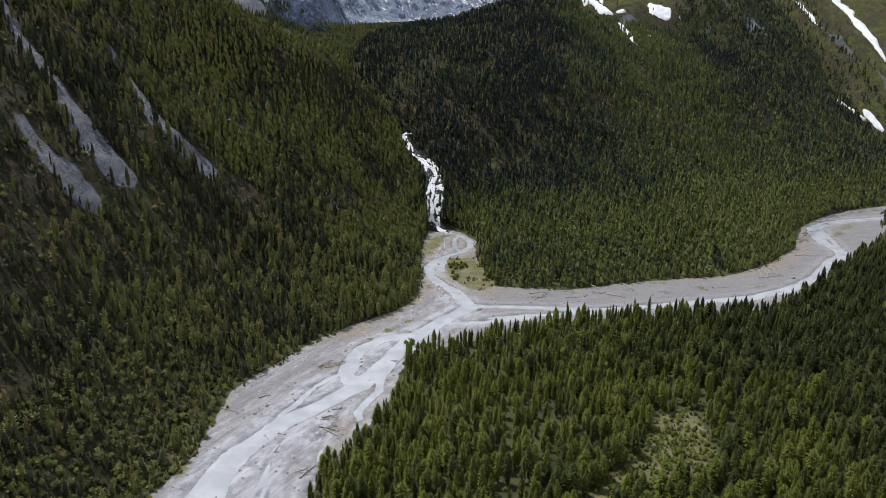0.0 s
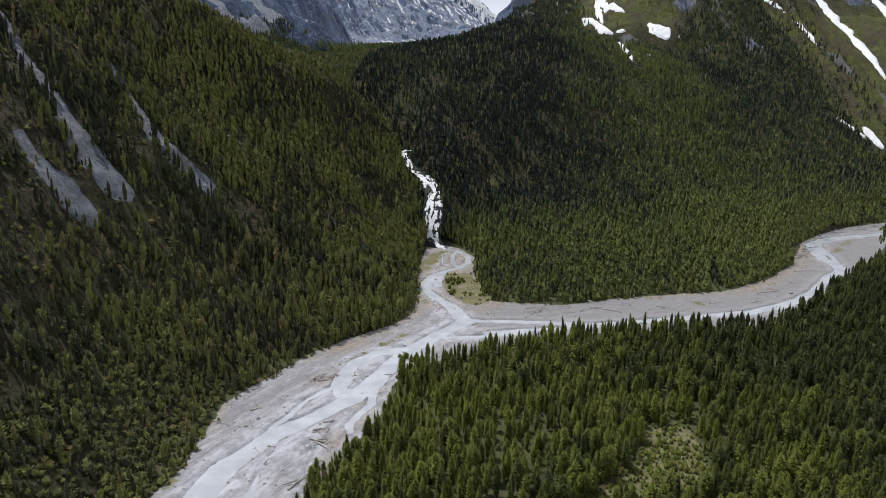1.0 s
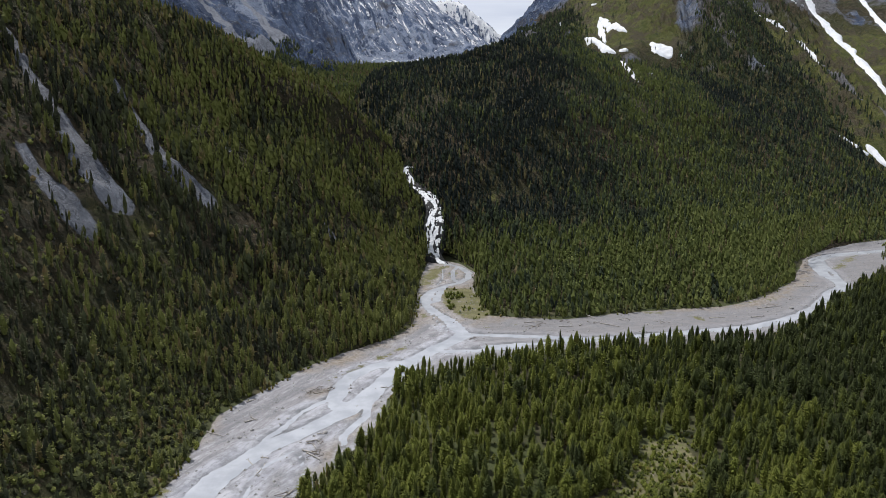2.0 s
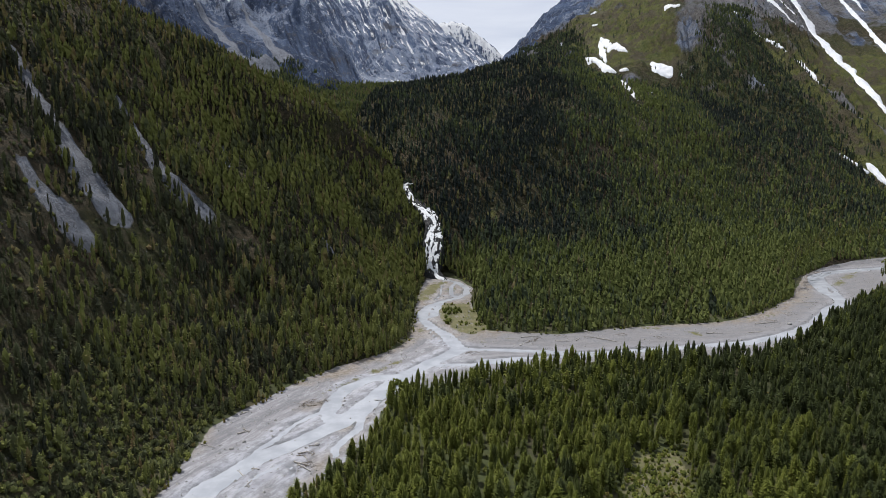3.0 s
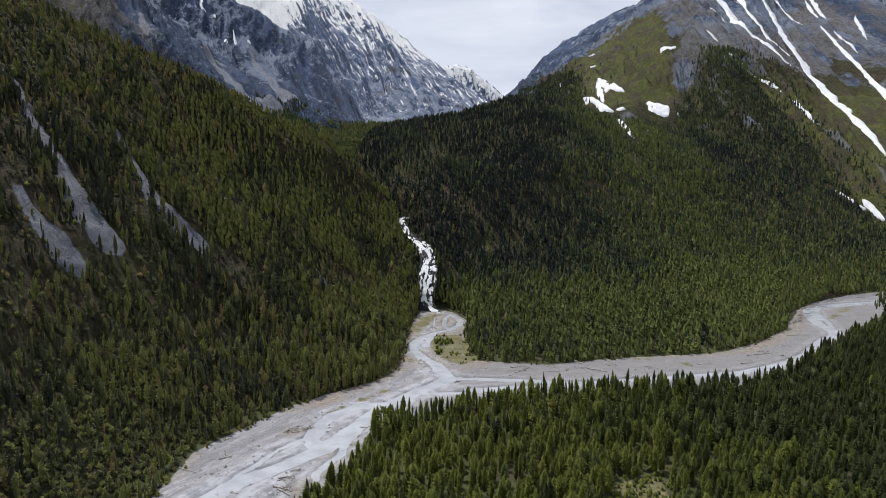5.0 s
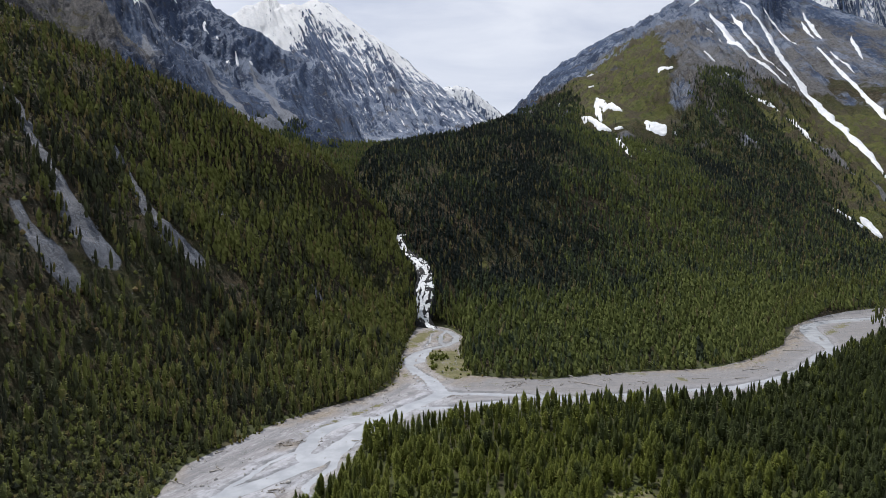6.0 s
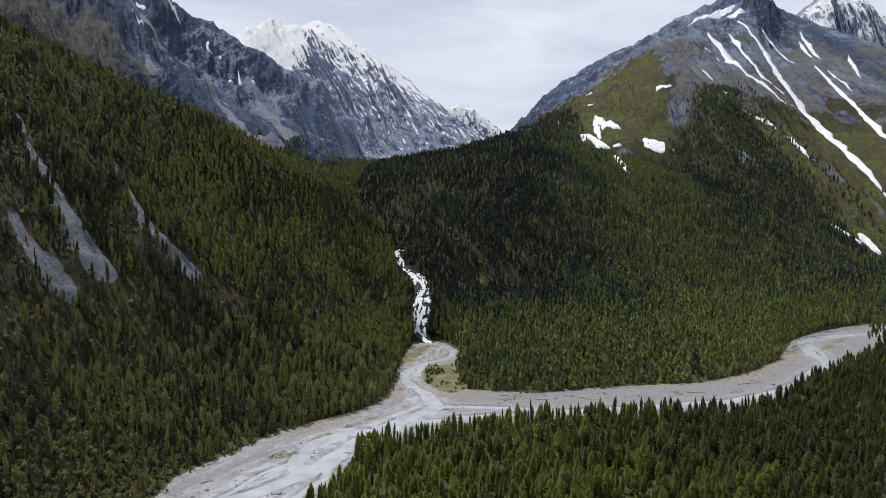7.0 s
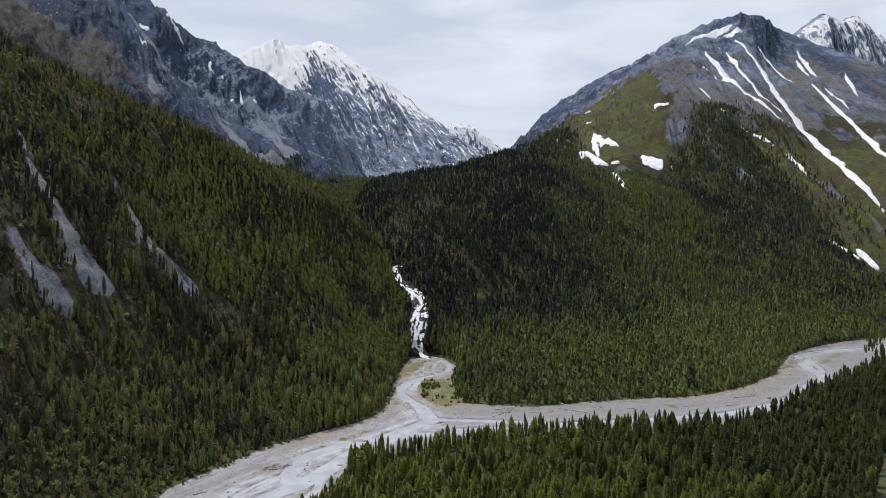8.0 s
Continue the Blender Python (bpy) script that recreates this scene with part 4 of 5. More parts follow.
def tree_shape(rng, sides, rings, sprays, fat, peak, top, bare, core, split):
    """A conifer one metre high: a tapered trunk, a ragged crown body and sprays of needles. Returns places, triangles, slots."""
    verts, tris, slot = [], [], []

    def add(points, faces, s):
        base = len(verts)
        verts.extend(points)
        tris.extend([tuple(base + i for i in f) for f in faces])
        slot.extend([s] * len(faces))

    if split:
        ring = [(0.015 * math.cos(a), 0.015 * math.sin(a), -0.03) for a in (0, 2.09, 4.19)]
        add([*ring, (0, 0, 0.92)], [(0, 1, 3), (1, 2, 3), (2, 0, 3)], 1)
    body, faces = [], []
    for k in range(rings):
        f = k / rings
        h = bare + (0.97 - bare) * f
        for j in range(sides):
            a = (j + 0.5 * (k % 2)) * 2 * math.pi / sides + rng.uniform(-0.25, 0.25)
            r = core * fat * (0.3 + 0.7 * profile(f, peak, top)) * rng.uniform(0.6, 1.35)
            body.append((r * math.cos(a), r * math.sin(a), h + rng.uniform(-0.04, 0.04)))
    tip = len(body)
    body.append((rng.uniform(-0.01, 0.01), rng.uniform(-0.01, 0.01), 1.0))
    for k in range(rings - 1):
        for j in range(sides):
            a, b = k * sides + j, k * sides + (j + 1) % sides
            faces += [(a, b, a + sides), (b, b + sides, a + sides)]
    faces += [((rings - 1) * sides + j, (rings - 1) * sides + (j + 1) % sides, tip) for j in range(sides)]
    add(body, faces, 0)
    for k in range(sprays):
        f = ((k + rng.random()) / sprays) ** 0.85
        h = bare + (1 - bare) * f
        reach = fat * (0.14 + profile(f, peak, top)) * rng.uniform(0.75, 1.2)
        a = k * 2.4 + rng.uniform(-0.5, 0.5)
        c, s = math.cos(a), math.sin(a)
        wide = (reach * 0.42 + 0.02) * rng.uniform(0.35, 0.8) * (30 / max(sprays, 30)) ** 0.5
        lift = rng.uniform(-0.25, 0.45) * reach
        m = reach * rng.uniform(0.3, 0.6)
        end = (c * reach, s * reach, h + lift)
        left = (c * m - s * wide, s * m + c * wide, h + lift * 0.3 - 0.25 * wide)
        right = (c * m + s * wide, s * m - c * wide, h + lift * 0.3 - 0.25 * wide)
        add([left, end, right], [(0, 1, 2)], 0)
    return np.array(verts), np.array(tris), np.array(slot)


SHAPE_RNG = np.random.default_rng(11)
LOOKS = ((0.14, 0.28, 2.0), (0.175, 0.34, 2.6), (0.125, 0.3, 1.9), (0.16, 0.36, 2.4), (0.19, 0.36, 2.9), (0.13, 0.22, 1.7), (0.175, 0.3, 2.3))
KINDS = {
    "far": [tree_shape(SHAPE_RNG, 3, 3, 7, 1.2 * f, p, t, 0.04, 0.75, False) for f, p, t in LOOKS],
    "mid": [tree_shape(SHAPE_RNG, 4, 4, 38, 0.98 * f, p, t, 0.06, 0.62, False) for f, p, t in LOOKS],
    "near": [tree_shape(SHAPE_RNG, 5, 5, 190, 1.02 * f, p, t, 0.08, 0.62, True) for f, p, t in LOOKS],
    "scrub": [tree_shape(SHAPE_RNG, 4, 2, 7, 3.0 * f, 0.5, 2.2, 0.02, 0.8, False) for f, p, t in LOOKS],
    "bush": [tree_shape(SHAPE_RNG, 4, 2, 14, 3.2 * f, 0.5, 2.2, 0.02, 0.8, False) for f, p, t in LOOKS],
}


def forest(name, label, places, heights, tints, kind, seed, needles=None):
    """Many trees in one mesh."""
    rng = np.random.default_rng(seed)
    which = rng.integers(0, len(KINDS[kind]), len(places))
    all_v, all_f, all_s, all_t, base = [], [], [], [], 0
    for k, (v, f, s) in enumerate(KINDS[kind]):
        pick = which == k
        n = int(pick.sum())
        if not n:
            continue
        a = rng.random(n) * 6.283
        h = heights[pick]
        lean = rng.normal(0, 0.02, (n, 2))
        wide = h * rng.uniform(0.85, 1.2, n)
        c, s_ = np.cos(a) * wide, np.sin(a) * wide
        x = c[:, None] * v[:, 0] - s_[:, None] * v[:, 1] + (lean[:, :1] * h[:, None]) * v[:, 2]
        y = s_[:, None] * v[:, 0] + c[:, None] * v[:, 1] + (lean[:, 1:] * h[:, None]) * v[:, 2]
        z = h[:, None] * v[:, 2]
        p = np.stack([x, y, z], -1) + places[pick][:, None]
        all_v.append(p.reshape(-1, 3))
        all_f.append((f[None] + base + (np.arange(n) * len(v))[:, None, None]).reshape(-1, 3))
        all_s.append(np.tile(s, n))
        all_t.append(np.repeat(tints[pick], len(v)) + rng.normal(0, 0.09, n * len(v)))
        base += n * len(v)
    ob = new(name, mesh_of(name, np.concatenate(all_v), np.concatenate(all_f), [needles or NEEDLES, BARK], False,
             {"tint": np.concatenate(all_t)}, np.concatenate(all_s)))
    return tagged(ob, label, "forest", kind="stuff")


def scatter(g, n, rng, weight):
    """Random places on a grid surface, even by area times weight."""
    a, b, c = g[:-1, :-1], g[:-1, 1:], g[1:, :-1]
    area = np.abs(np.cross((b - a)[..., :2], (c - a)[..., :2]))
    w = area * np.maximum(weight[:-1, :-1], 0)
    idx = rng.choice(w.size, n, p=(w / w.sum()).ravel())
    i, j = np.unravel_index(idx, w.shape)
    s, t = rng.random((2, n, 1))
    return g[i, j] * (1 - s) * (1 - t) + g[i, j + 1] * s * (1 - t) + g[i + 1, j] * (1 - s) * t + g[i + 1, j + 1] * s * t


def thinned(p, gap):
    """Leaves out places that share a cell of that size with an earlier one."""
    cell = np.floor(p[:, :2] / gap).astype(np.int64)
    _, first = np.unique(cell[:, 0] * 100003 + cell[:, 1], return_index=True)
    return p[np.sort(first)]


def patchy(p, size):
    return fbm(p[:, 0], p[:, 1], size, 4)


rng = np.random.default_rng(21)
# West hillside: open larch wood, thinner and browner higher up, none on the scree.
g, rib, v = SHAPES["west_hill"]
x, y, z = np.moveaxis(g, -1, 0)
w = (1 - 0.97 * band(x, y, SCREE, 2.0)) * (1 - 0.8 * band(x, y, BARE, 4)) * smoothstep(470, 380, z) * (y > 150) * (x > -0.74 * y - 25)
w *= np.clip(0.75 + 1.5 * fbm(x, y, 30, 4) + 0.4 * smoothstep(90, 10, z), 0.06, 1.6)
w *= (1 - 0.2 * smoothstep(120, 260, z)) * (1 + 2.0 * smoothstep(110, 30, np.hypot(x + 125, y - 600)) + 5.0 * smoothstep(50, 15, near_line(x, y, [(-230, 590), (-145, 620), (-90, 645), (-45, 680)])[0])) * (1 + 0.9 * smoothstep(45, 12, np.hypot(x + 195, y - 372)))
w *= smoothstep(2.5, -1.5, inside(x, y, GRAVEL)) * (v < 0.82)
p = thinned(scatter(g, 70000, rng, w), 3.0)
p = p[rng.random(len(p)) < np.clip(0.9 + 1.3 * patchy(p, 26) + 0.4 * smoothstep(60, 10, p[:, 2]), 0.35, 1)]
tint = 0.56 + 0.9 * patchy(p, 45) + 0.6 * patchy(p, 20) + rng.normal(0, 0.3, len(p)) + 0.5 * smoothstep(40, 3, p[:, 2]) * smoothstep(220, 330, p[:, 1]) + 0.25 * smoothstep(380, 520, p[:, 1])
tint = np.where(rng.random(len(p)) < 0.09 + 0.2 * smoothstep(90, 220, p[:, 2]), 1.22, np.minimum(tint, 1.0))
h = (4.0 + 10.5 * rng.random(len(p)) ** 1.4) * (1 - 0.2 * smoothstep(120, 320, p[:, 2]))
low_bank = smoothstep(-42, -8, inside(p[:, 0], p[:, 1], GRAVEL)) * smoothstep(285, 255, p[:, 1])
h *= (1 - 0.45 * low_bank) * (1 - 0.18 * smoothstep(380, 300, p[:, 1]))
tint += 0.1 * low_bank
close = p[:, 1] < 420
forest("larch_forest", "open larch forest on the steep western hillside", p[close], h[close], tint[close], "mid", 1, HILL_NEEDLES)
forest("larch_forest", "thin larch wood along the hillside crest", p[~close], h[~close], tint[~close], "far", 2, HILL_NEEDLES)

# East hill: dense, tinted darker upwards and by the falls, brighter along its foot.
g, rib, v = SHAPES["east_hill"]
x, y, z = np.moveaxis(g, -1, 0)
w = (v < 0.84) * (x < 0.78 * y + 60) * smoothstep(2.0, -1.5, inside(x, y, GRAVEL)) * (1.0 + 0.4 * fbm(x, y, 60, 3))
w *= 1 - 0.8 * band(x, y, [([(5, 633), (45, 627), (60, 640)], 3, 3)], 3)
w *= 1 - smoothstep(300, 420, x) * smoothstep(190, 215, z)
w *= 1 - 0.9 * band(x, y, [([(326, 1200), (314, 1110), (304, 1050), (293, 965)], 14, 9)], 8)
w *= 1 - band(x, y, [([(598, 996), (625, 968), (650, 934)], 14, 14)], 6)
p = thinned(scatter(g, 56000, rng, w * (1 - 0.45 * smoothstep(650, 1000, y))), 2.8)
p = p[rng.random(len(p)) < np.clip(0.9 + 1.0 * patchy(p, 34) + 0.5 * smoothstep(60, 10, p[:, 2]), 0.3, 1)]
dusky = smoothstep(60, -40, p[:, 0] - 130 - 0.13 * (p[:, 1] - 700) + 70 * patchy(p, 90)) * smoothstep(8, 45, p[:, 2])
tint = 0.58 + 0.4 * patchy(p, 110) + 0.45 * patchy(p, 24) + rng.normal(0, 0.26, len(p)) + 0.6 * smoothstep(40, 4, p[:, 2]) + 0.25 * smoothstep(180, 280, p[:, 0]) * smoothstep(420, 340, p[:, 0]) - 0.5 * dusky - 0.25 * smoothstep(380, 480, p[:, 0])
tint = np.where(rng.random(len(p)) < 0.03 + 0.05 * dusky + 0.06 * smoothstep(350, 450, p[:, 0]), 1.25, np.minimum(tint, 1.0))
h = 4.0 + 9.0 * rng.random(len(p)) ** 1.2
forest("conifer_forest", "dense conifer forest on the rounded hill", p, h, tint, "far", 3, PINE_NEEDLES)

# Trees crowding the banks of the falls.
side_of = np.repeat(np.array([-1.0, 1.0]), 170)
at = rng.random(340)
mid = np.stack([np.interp(at, np.linspace(0, 1, len(FALLS)), [q[i] for q in FALLS]) for i in range(3)], 1)
width = np.interp(at, [0, 0.12, 0.3, 0.42, 0.55, 0.7, 0.9, 1], [3, 5, 8.0, 8.0, 6.8, 5.4, 6, 4])
bank = np.stack([mid[:, 0] + side_of * (width + 7 * rng.random(340) ** 1.5), mid[:, 1] + rng.normal(0, 1, 340)], 1)
bank = np.c_[bank, np.maximum(lie_on(["west_hill", "east_hill"], bank[:, 0], bank[:, 1]), mid[:, 2] - 5)]
forest("conifer_forest", "dark conifers crowding the banks of the falls", bank[at > 0.25], rng.uniform(4, 9, 340)[at > 0.25], (0.5 + rng.normal(0, 0.2, 340))[at > 0.25], "mid", 12, PINE_NEEDLES)

# East mountain: a wooded rib and scattered trees to the tree line.
g, rib, v = SHAPES["east_mountain"]
x, y, z = np.moveaxis(g, -1, 0)
w = smoothstep(-15, 25, x - 440 - 0.6 * (y - 1230)) * smoothstep(20, -20, x - 635 - 0.12 * (y - 1100)) * smoothstep(440, 400, z)
w = w + (0.012 + 0.10 * smoothstep(90, 20, np.abs(x - 655 - 0.2 * (y - 1100)))) * smoothstep(520, 300, z) * (x < 900)
w = w * (1 - 0.95 * smoothstep(120, 60, np.hypot(x - 420, y - 1330))) * (y < 1750)
w = w + 1.2 * smoothstep(330, 270, x + 0.12 * (1500 - y)) * smoothstep(430, 360, z) * (y < 1700) * (x > 150)
w *= 1 - band(x, y, [([(598, 996), (625, 968), (650, 934)], 14, 14)], 6)
p = thinned(scatter(g, 9500, rng, w), 3.4)
tint = 0.5 + 0.4 * patchy(p, 90) + rng.normal(0, 0.2, len(p))
forest("conifer_forest", "conifers climbing a rib of the mountain to the tree line", p, rng.uniform(7, 13, len(p)), tint, "far", 4, PINE_NEEDLES)

# The hanging valley and the foot of the rocky mountain.
g, rib, v = SHAPES["valley"]
x, y, z = np.moveaxis(g, -1, 0)
p = thinned(scatter(g, 5500, rng, (y < 1500) * (x < -30) * (x > -330) * (1 + 0.8 * fbm(x, y, 60, 3))), 3.8)
forest("conifer_forest", "mixed green conifers filling the hanging valley", p, rng.uniform(9, 14, len(p)), 0.88 + 0.4 * patchy(p, 90) + rng.normal(0, 0.2, len(p)), "far", 5, PINE_NEEDLES)

g, rib, v = SHAPES["west_mountain"]
x, y, z = np.moveaxis(g, -1, 0)
w = smoothstep(300, 250, z + 30 * fbm(x, y, 60, 3)) * (x > -520) * (x < -150) * (y < 1500) * (1 - 0.85 * band(x, y, SCREE_RUNS, 10)) * np.clip(0.4 + 1.5 * fbm(x + 70, y, 70, 3), 0, 1)
p = thinned(scatter(g, 2600, rng, w), 4.0)
forest("conifer_forest", "dark conifers on the scree fans below the rocky mountain", p, rng.uniform(7, 13, len(p)), 0.6 + 0.4 * patchy(p, 60) + rng.normal(0, 0.2, len(p)), "far", 14, PINE_NEEDLES)

# The near terrace: tall larches, the tallest stand for themselves, the rest as one wood.
n = 12000
px, py = rng.uniform(-60, 620, n * 4), rng.uniform(95, 700, n * 4)
free = (inside(px, py, GRAVEL) < -1.5 + 2.5 * fbm(px, py, 12, 3)) & (px > -46) & (py < 360 + 0.75 * np.maximum(px - 140, 0)) & (px < 0.73 * py + 25)
free &= (inside(px, py, CLEARING) < -2 + 6 * fbm(px, py, 14, 3)) & (rng.random(len(px)) < 0.97 + 0.7 * fbm(px, py, 26, 3))
p = np.stack([px, py], 1)[free]
p = thinned(p, 2.7)
rim_gap = inside(p[:, 0], p[:, 1], GRAVEL)
p = p[(rim_gap < -9) | (rng.random(len(p)) < 0.5)]
p = np.c_[p, ground_height(p[:, 0], p[:, 1]) - 0.1]
# Tint falls from x 70 to 180 and partly rises again below y 235.
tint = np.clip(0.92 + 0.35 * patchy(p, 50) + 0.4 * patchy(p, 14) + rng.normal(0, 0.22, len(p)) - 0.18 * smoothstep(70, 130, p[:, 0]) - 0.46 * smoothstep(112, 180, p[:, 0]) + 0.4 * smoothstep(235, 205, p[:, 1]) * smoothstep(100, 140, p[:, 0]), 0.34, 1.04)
h = (5.2 + 8.0 * rng.random(len(p)) ** 0.9) * (1 + 0.15 * patchy(p, 40))
single = (p[:, 1] < 262) & (p[:, 0] < 150) & (p[:, 0] > -45) & (p[:, 1] > 175)
order = np.flatnonzero(single)
singles = order[:300]
rest = np.ones(len(p), bool)
rest[singles] = False
far = rest & (p[:, 1] > 275)
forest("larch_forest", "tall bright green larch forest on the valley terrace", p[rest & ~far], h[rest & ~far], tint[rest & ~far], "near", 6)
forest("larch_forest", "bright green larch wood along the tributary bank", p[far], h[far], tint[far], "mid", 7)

models = []
for k, (v, f, s) in enumerate(KINDS["near"]):
    for shade in (0.6, 0.8, 0.95):
        tree = new("larch_tree")
        tagged(tree, "tall green larch with a narrow crown on the forest terrace", "tree", "larches of the near terrace")
        for name, slot, mat in (("crown", 0, NEEDLES), ("trunk", 1, BARK)):
            fs = f[s == slot]
            used, back = np.unique(fs, return_inverse=True)
            me = mesh_of(name, v[used], back.reshape(-1, 3), [mat], False, {"tint": np.full(len(used), shade)})
            new(name, me).parent = tree
        models.append(tree)
for n, i in enumerate(singles):
    m = Matrix.LocRotScale(Vector(p[i]), Euler((0, 0, rng.random() * 6.28)), Vector([h[i]] * 3))
    if n < len(models):
        models[n].matrix_basis = m
    else:
        model = models[rng.integers(len(models))]
        size = h[i] / model.scale[0]
        copy_thing(model, Matrix.Translation(Vector(p[i])) @ Euler((0, 0, rng.random() * 6.28)).to_matrix().to_4x4() @ Matrix.Diagonal((size, size, size, 1)))


# The wood goes on below and behind.
bx, by = rng.uniform(-60, 260, 9000), rng.uniform(-160, 150, 9000)
keep = (inside(bx, by, GRAVEL) < -2) & (bx > -80) & (rng.random(9000) < 0.6 + fbm(bx, by, 30, 3))
keep &= (by < 95) | (bx > 0.73 * by + 25)
p5 = thinned(np.stack([bx[keep], by[keep]], 1), 6.5)
p5 = np.c_[p5, ground_height(p5[:, 0], p5[:, 1]) - 0.1]
forest("larch_forest", "larch wood of the terrace further down the valley", p5, rng.uniform(8, 15, len(p5)), 0.7 + 0.4 * patchy(p5, 50) + rng.normal(0, 0.2, len(p5)), "far", 10)


# ---- undergrowth, driftwood and stones ----
def ground_at(x, y):
    return ground_height(np.atleast_1d(np.asarray(x, float)), np.atleast_1d(np.asarray(y, float)))


# Willow and dwarf birch: round the clearing, on the meadow, along the west bank.
bx, by = rng.uniform(40, 150, 5000), rng.uniform(172, 262, 5000)
near_clearing = inside(bx, by, CLEARING)
tx, ty = rng.uniform(-46, 300, 9000), rng.uniform(170, 420, 9000)
under = (inside(tx, ty, GRAVEL) < -1) & (tx < 0.73 * ty + 25) & (ty < 360 + 0.75 * np.maximum(tx - 140, 0))
keep = (near_clearing > -9) & (rng.random(5000) < 0.8 - 0.55 * smoothstep(212, 232, by) + 0.4 * fbm(bx, by, 12, 3))
bushes = [np.stack([bx[keep], by[keep]], 1), np.stack([tx[under], ty[under]], 1)[:1600]]
mx, my = rng.uniform(8, 40, 1500), rng.uniform(395, 476, 1500)
keep = (inside(mx, my, MEADOW) > -2) & (rng.random(1500) < 0.02 + 0.5 * fbm(mx, my, 9, 3))
bushes.append(np.stack([mx[keep], my[keep]], 1))
bx, by = rng.uniform(-110, 460, 27000), rng.uniform(150, 680, 27000)
edge = inside(bx, by, GRAVEL)
keep = (edge < 1.5 + 3 * fbm(bx, by, 15, 3)) & (edge > -9) & (bx < 0.75 * by) & (rng.random(27000) < 0.55 + 0.5 * (bx < 0) + 0.9 * fbm(bx, by, 20, 3)) & ((by > 240) | (bx < -60))
bushes.append(np.stack([bx[keep], by[keep]], 1))
# Trees that come down to the gravel's edge.
rim = (edge < -0.6 + 2 * fbm(bx, by, 15, 3)) & (edge > -9) & (bx < 0.75 * by) & ((by > 400) | (bx < 0))
rim_trees = thinned(np.stack([bx[rim], by[rim]], 1), 3.0)
rim_trees = np.c_[rim_trees, np.maximum(ground_at(rim_trees[:, 0], rim_trees[:, 1]), lie_on(["west_hill", "east_hill"], rim_trees[:, 0], rim_trees[:, 1])) - 0.1]
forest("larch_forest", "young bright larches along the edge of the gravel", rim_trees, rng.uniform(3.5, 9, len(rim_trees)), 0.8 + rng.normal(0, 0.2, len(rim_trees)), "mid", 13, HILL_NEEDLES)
p2 = thinned(np.concatenate(bushes), 1.5)
west = lie_on(["west_hill"], p2[:, 0], p2[:, 1])
p3 = np.c_[p2, np.maximum(ground_at(p2[:, 0], p2[:, 1]), west) - 0.1]
g, rib, v = SHAPES["west_hill"]
x, y, z = np.moveaxis(g, -1, 0)
w = (1 - band(x, y, SCREE, 1.0)) * smoothstep(480, 380, z) * (y > 150) * (x > -0.74 * y - 25) * (v < 0.79) * smoothstep(2, -2, inside(x, y, GRAVEL)) * (1.2 - 1.5 * fbm(x, y, 38, 4))
p4 = thinned(scatter(g, 5500, rng, w), 2.0)
forest("shrubs", "low brown and green scrub between the hillside larches", p4, rng.uniform(1.2, 3.2, len(p4)), 0.8 + 0.5 * patchy(p4, 30) + rng.normal(0, 0.35, len(p4)), "scrub", 9, HILL_NEEDLES)
ex, ey = rng.uniform(-165, -84, 5000), rng.uniform(150, 285, 5000)
edge = inside(ex, ey, GRAVEL)
keep = (edge < -1) & (edge > -46) & (rng.random(5000) < 0.75 + 0.8 * fbm(ex, ey, 16, 3))
p6 = thinned(np.stack([ex[keep], ey[keep]], 1), 1.7)
p6 = np.c_[p6, np.maximum(ground_at(p6[:, 0], p6[:, 1]), lie_on(["west_hill"], p6[:, 0], p6[:, 1])) - 0.1]
forest("shrubs", "olive birch scrub between young trees above the gravel bank", p6, rng.uniform(0.9, 3.0, len(p6)), 0.68 + rng.normal(0, 0.25, len(p6)), "bush", 15, HILL_NEEDLES)
forest("shrubs", "yellow-green willow and dwarf birch scrub at the forest edges", p3, rng.uniform(0.8, 2.4, len(p3)), 0.9 + 0.2 * (p3[:, 0] < 0) + rng.normal(0, 0.2, len(p3)), "bush", 8)

for n, (x, y) in enumerate([(14, 455), (17, 451), (20, 456), (22, 453), (18, 458), (24, 456), (13, 452), (16, 459), (23, 459), (21, 461), (25, 453), (16, 448), (12, 457), (15, 424), (17, 428), (14, 438), (20, 449), (-13, 312), (-11, 315), (-12, 308), (-14, 316)]):
    v, f, s_ = KINDS["bush"][n % len(KINDS["bush"])]
    ob = new("willow_bush", mesh_of("willow_bush", v, f, [NEEDLES], False, {"tint": np.full(len(v), 0.8)}))
    ob.matrix_basis = Matrix.LocRotScale(Vector((x, y, ground_at(x, y)[0] - 0.1)), Euler((0, 0, n * 1.3)), Vector([rng.uniform(2.6, 4.2)] * 3))
    tagged(ob, "dense green willow bush on the gravel meadow", "bush", "willow bushes")


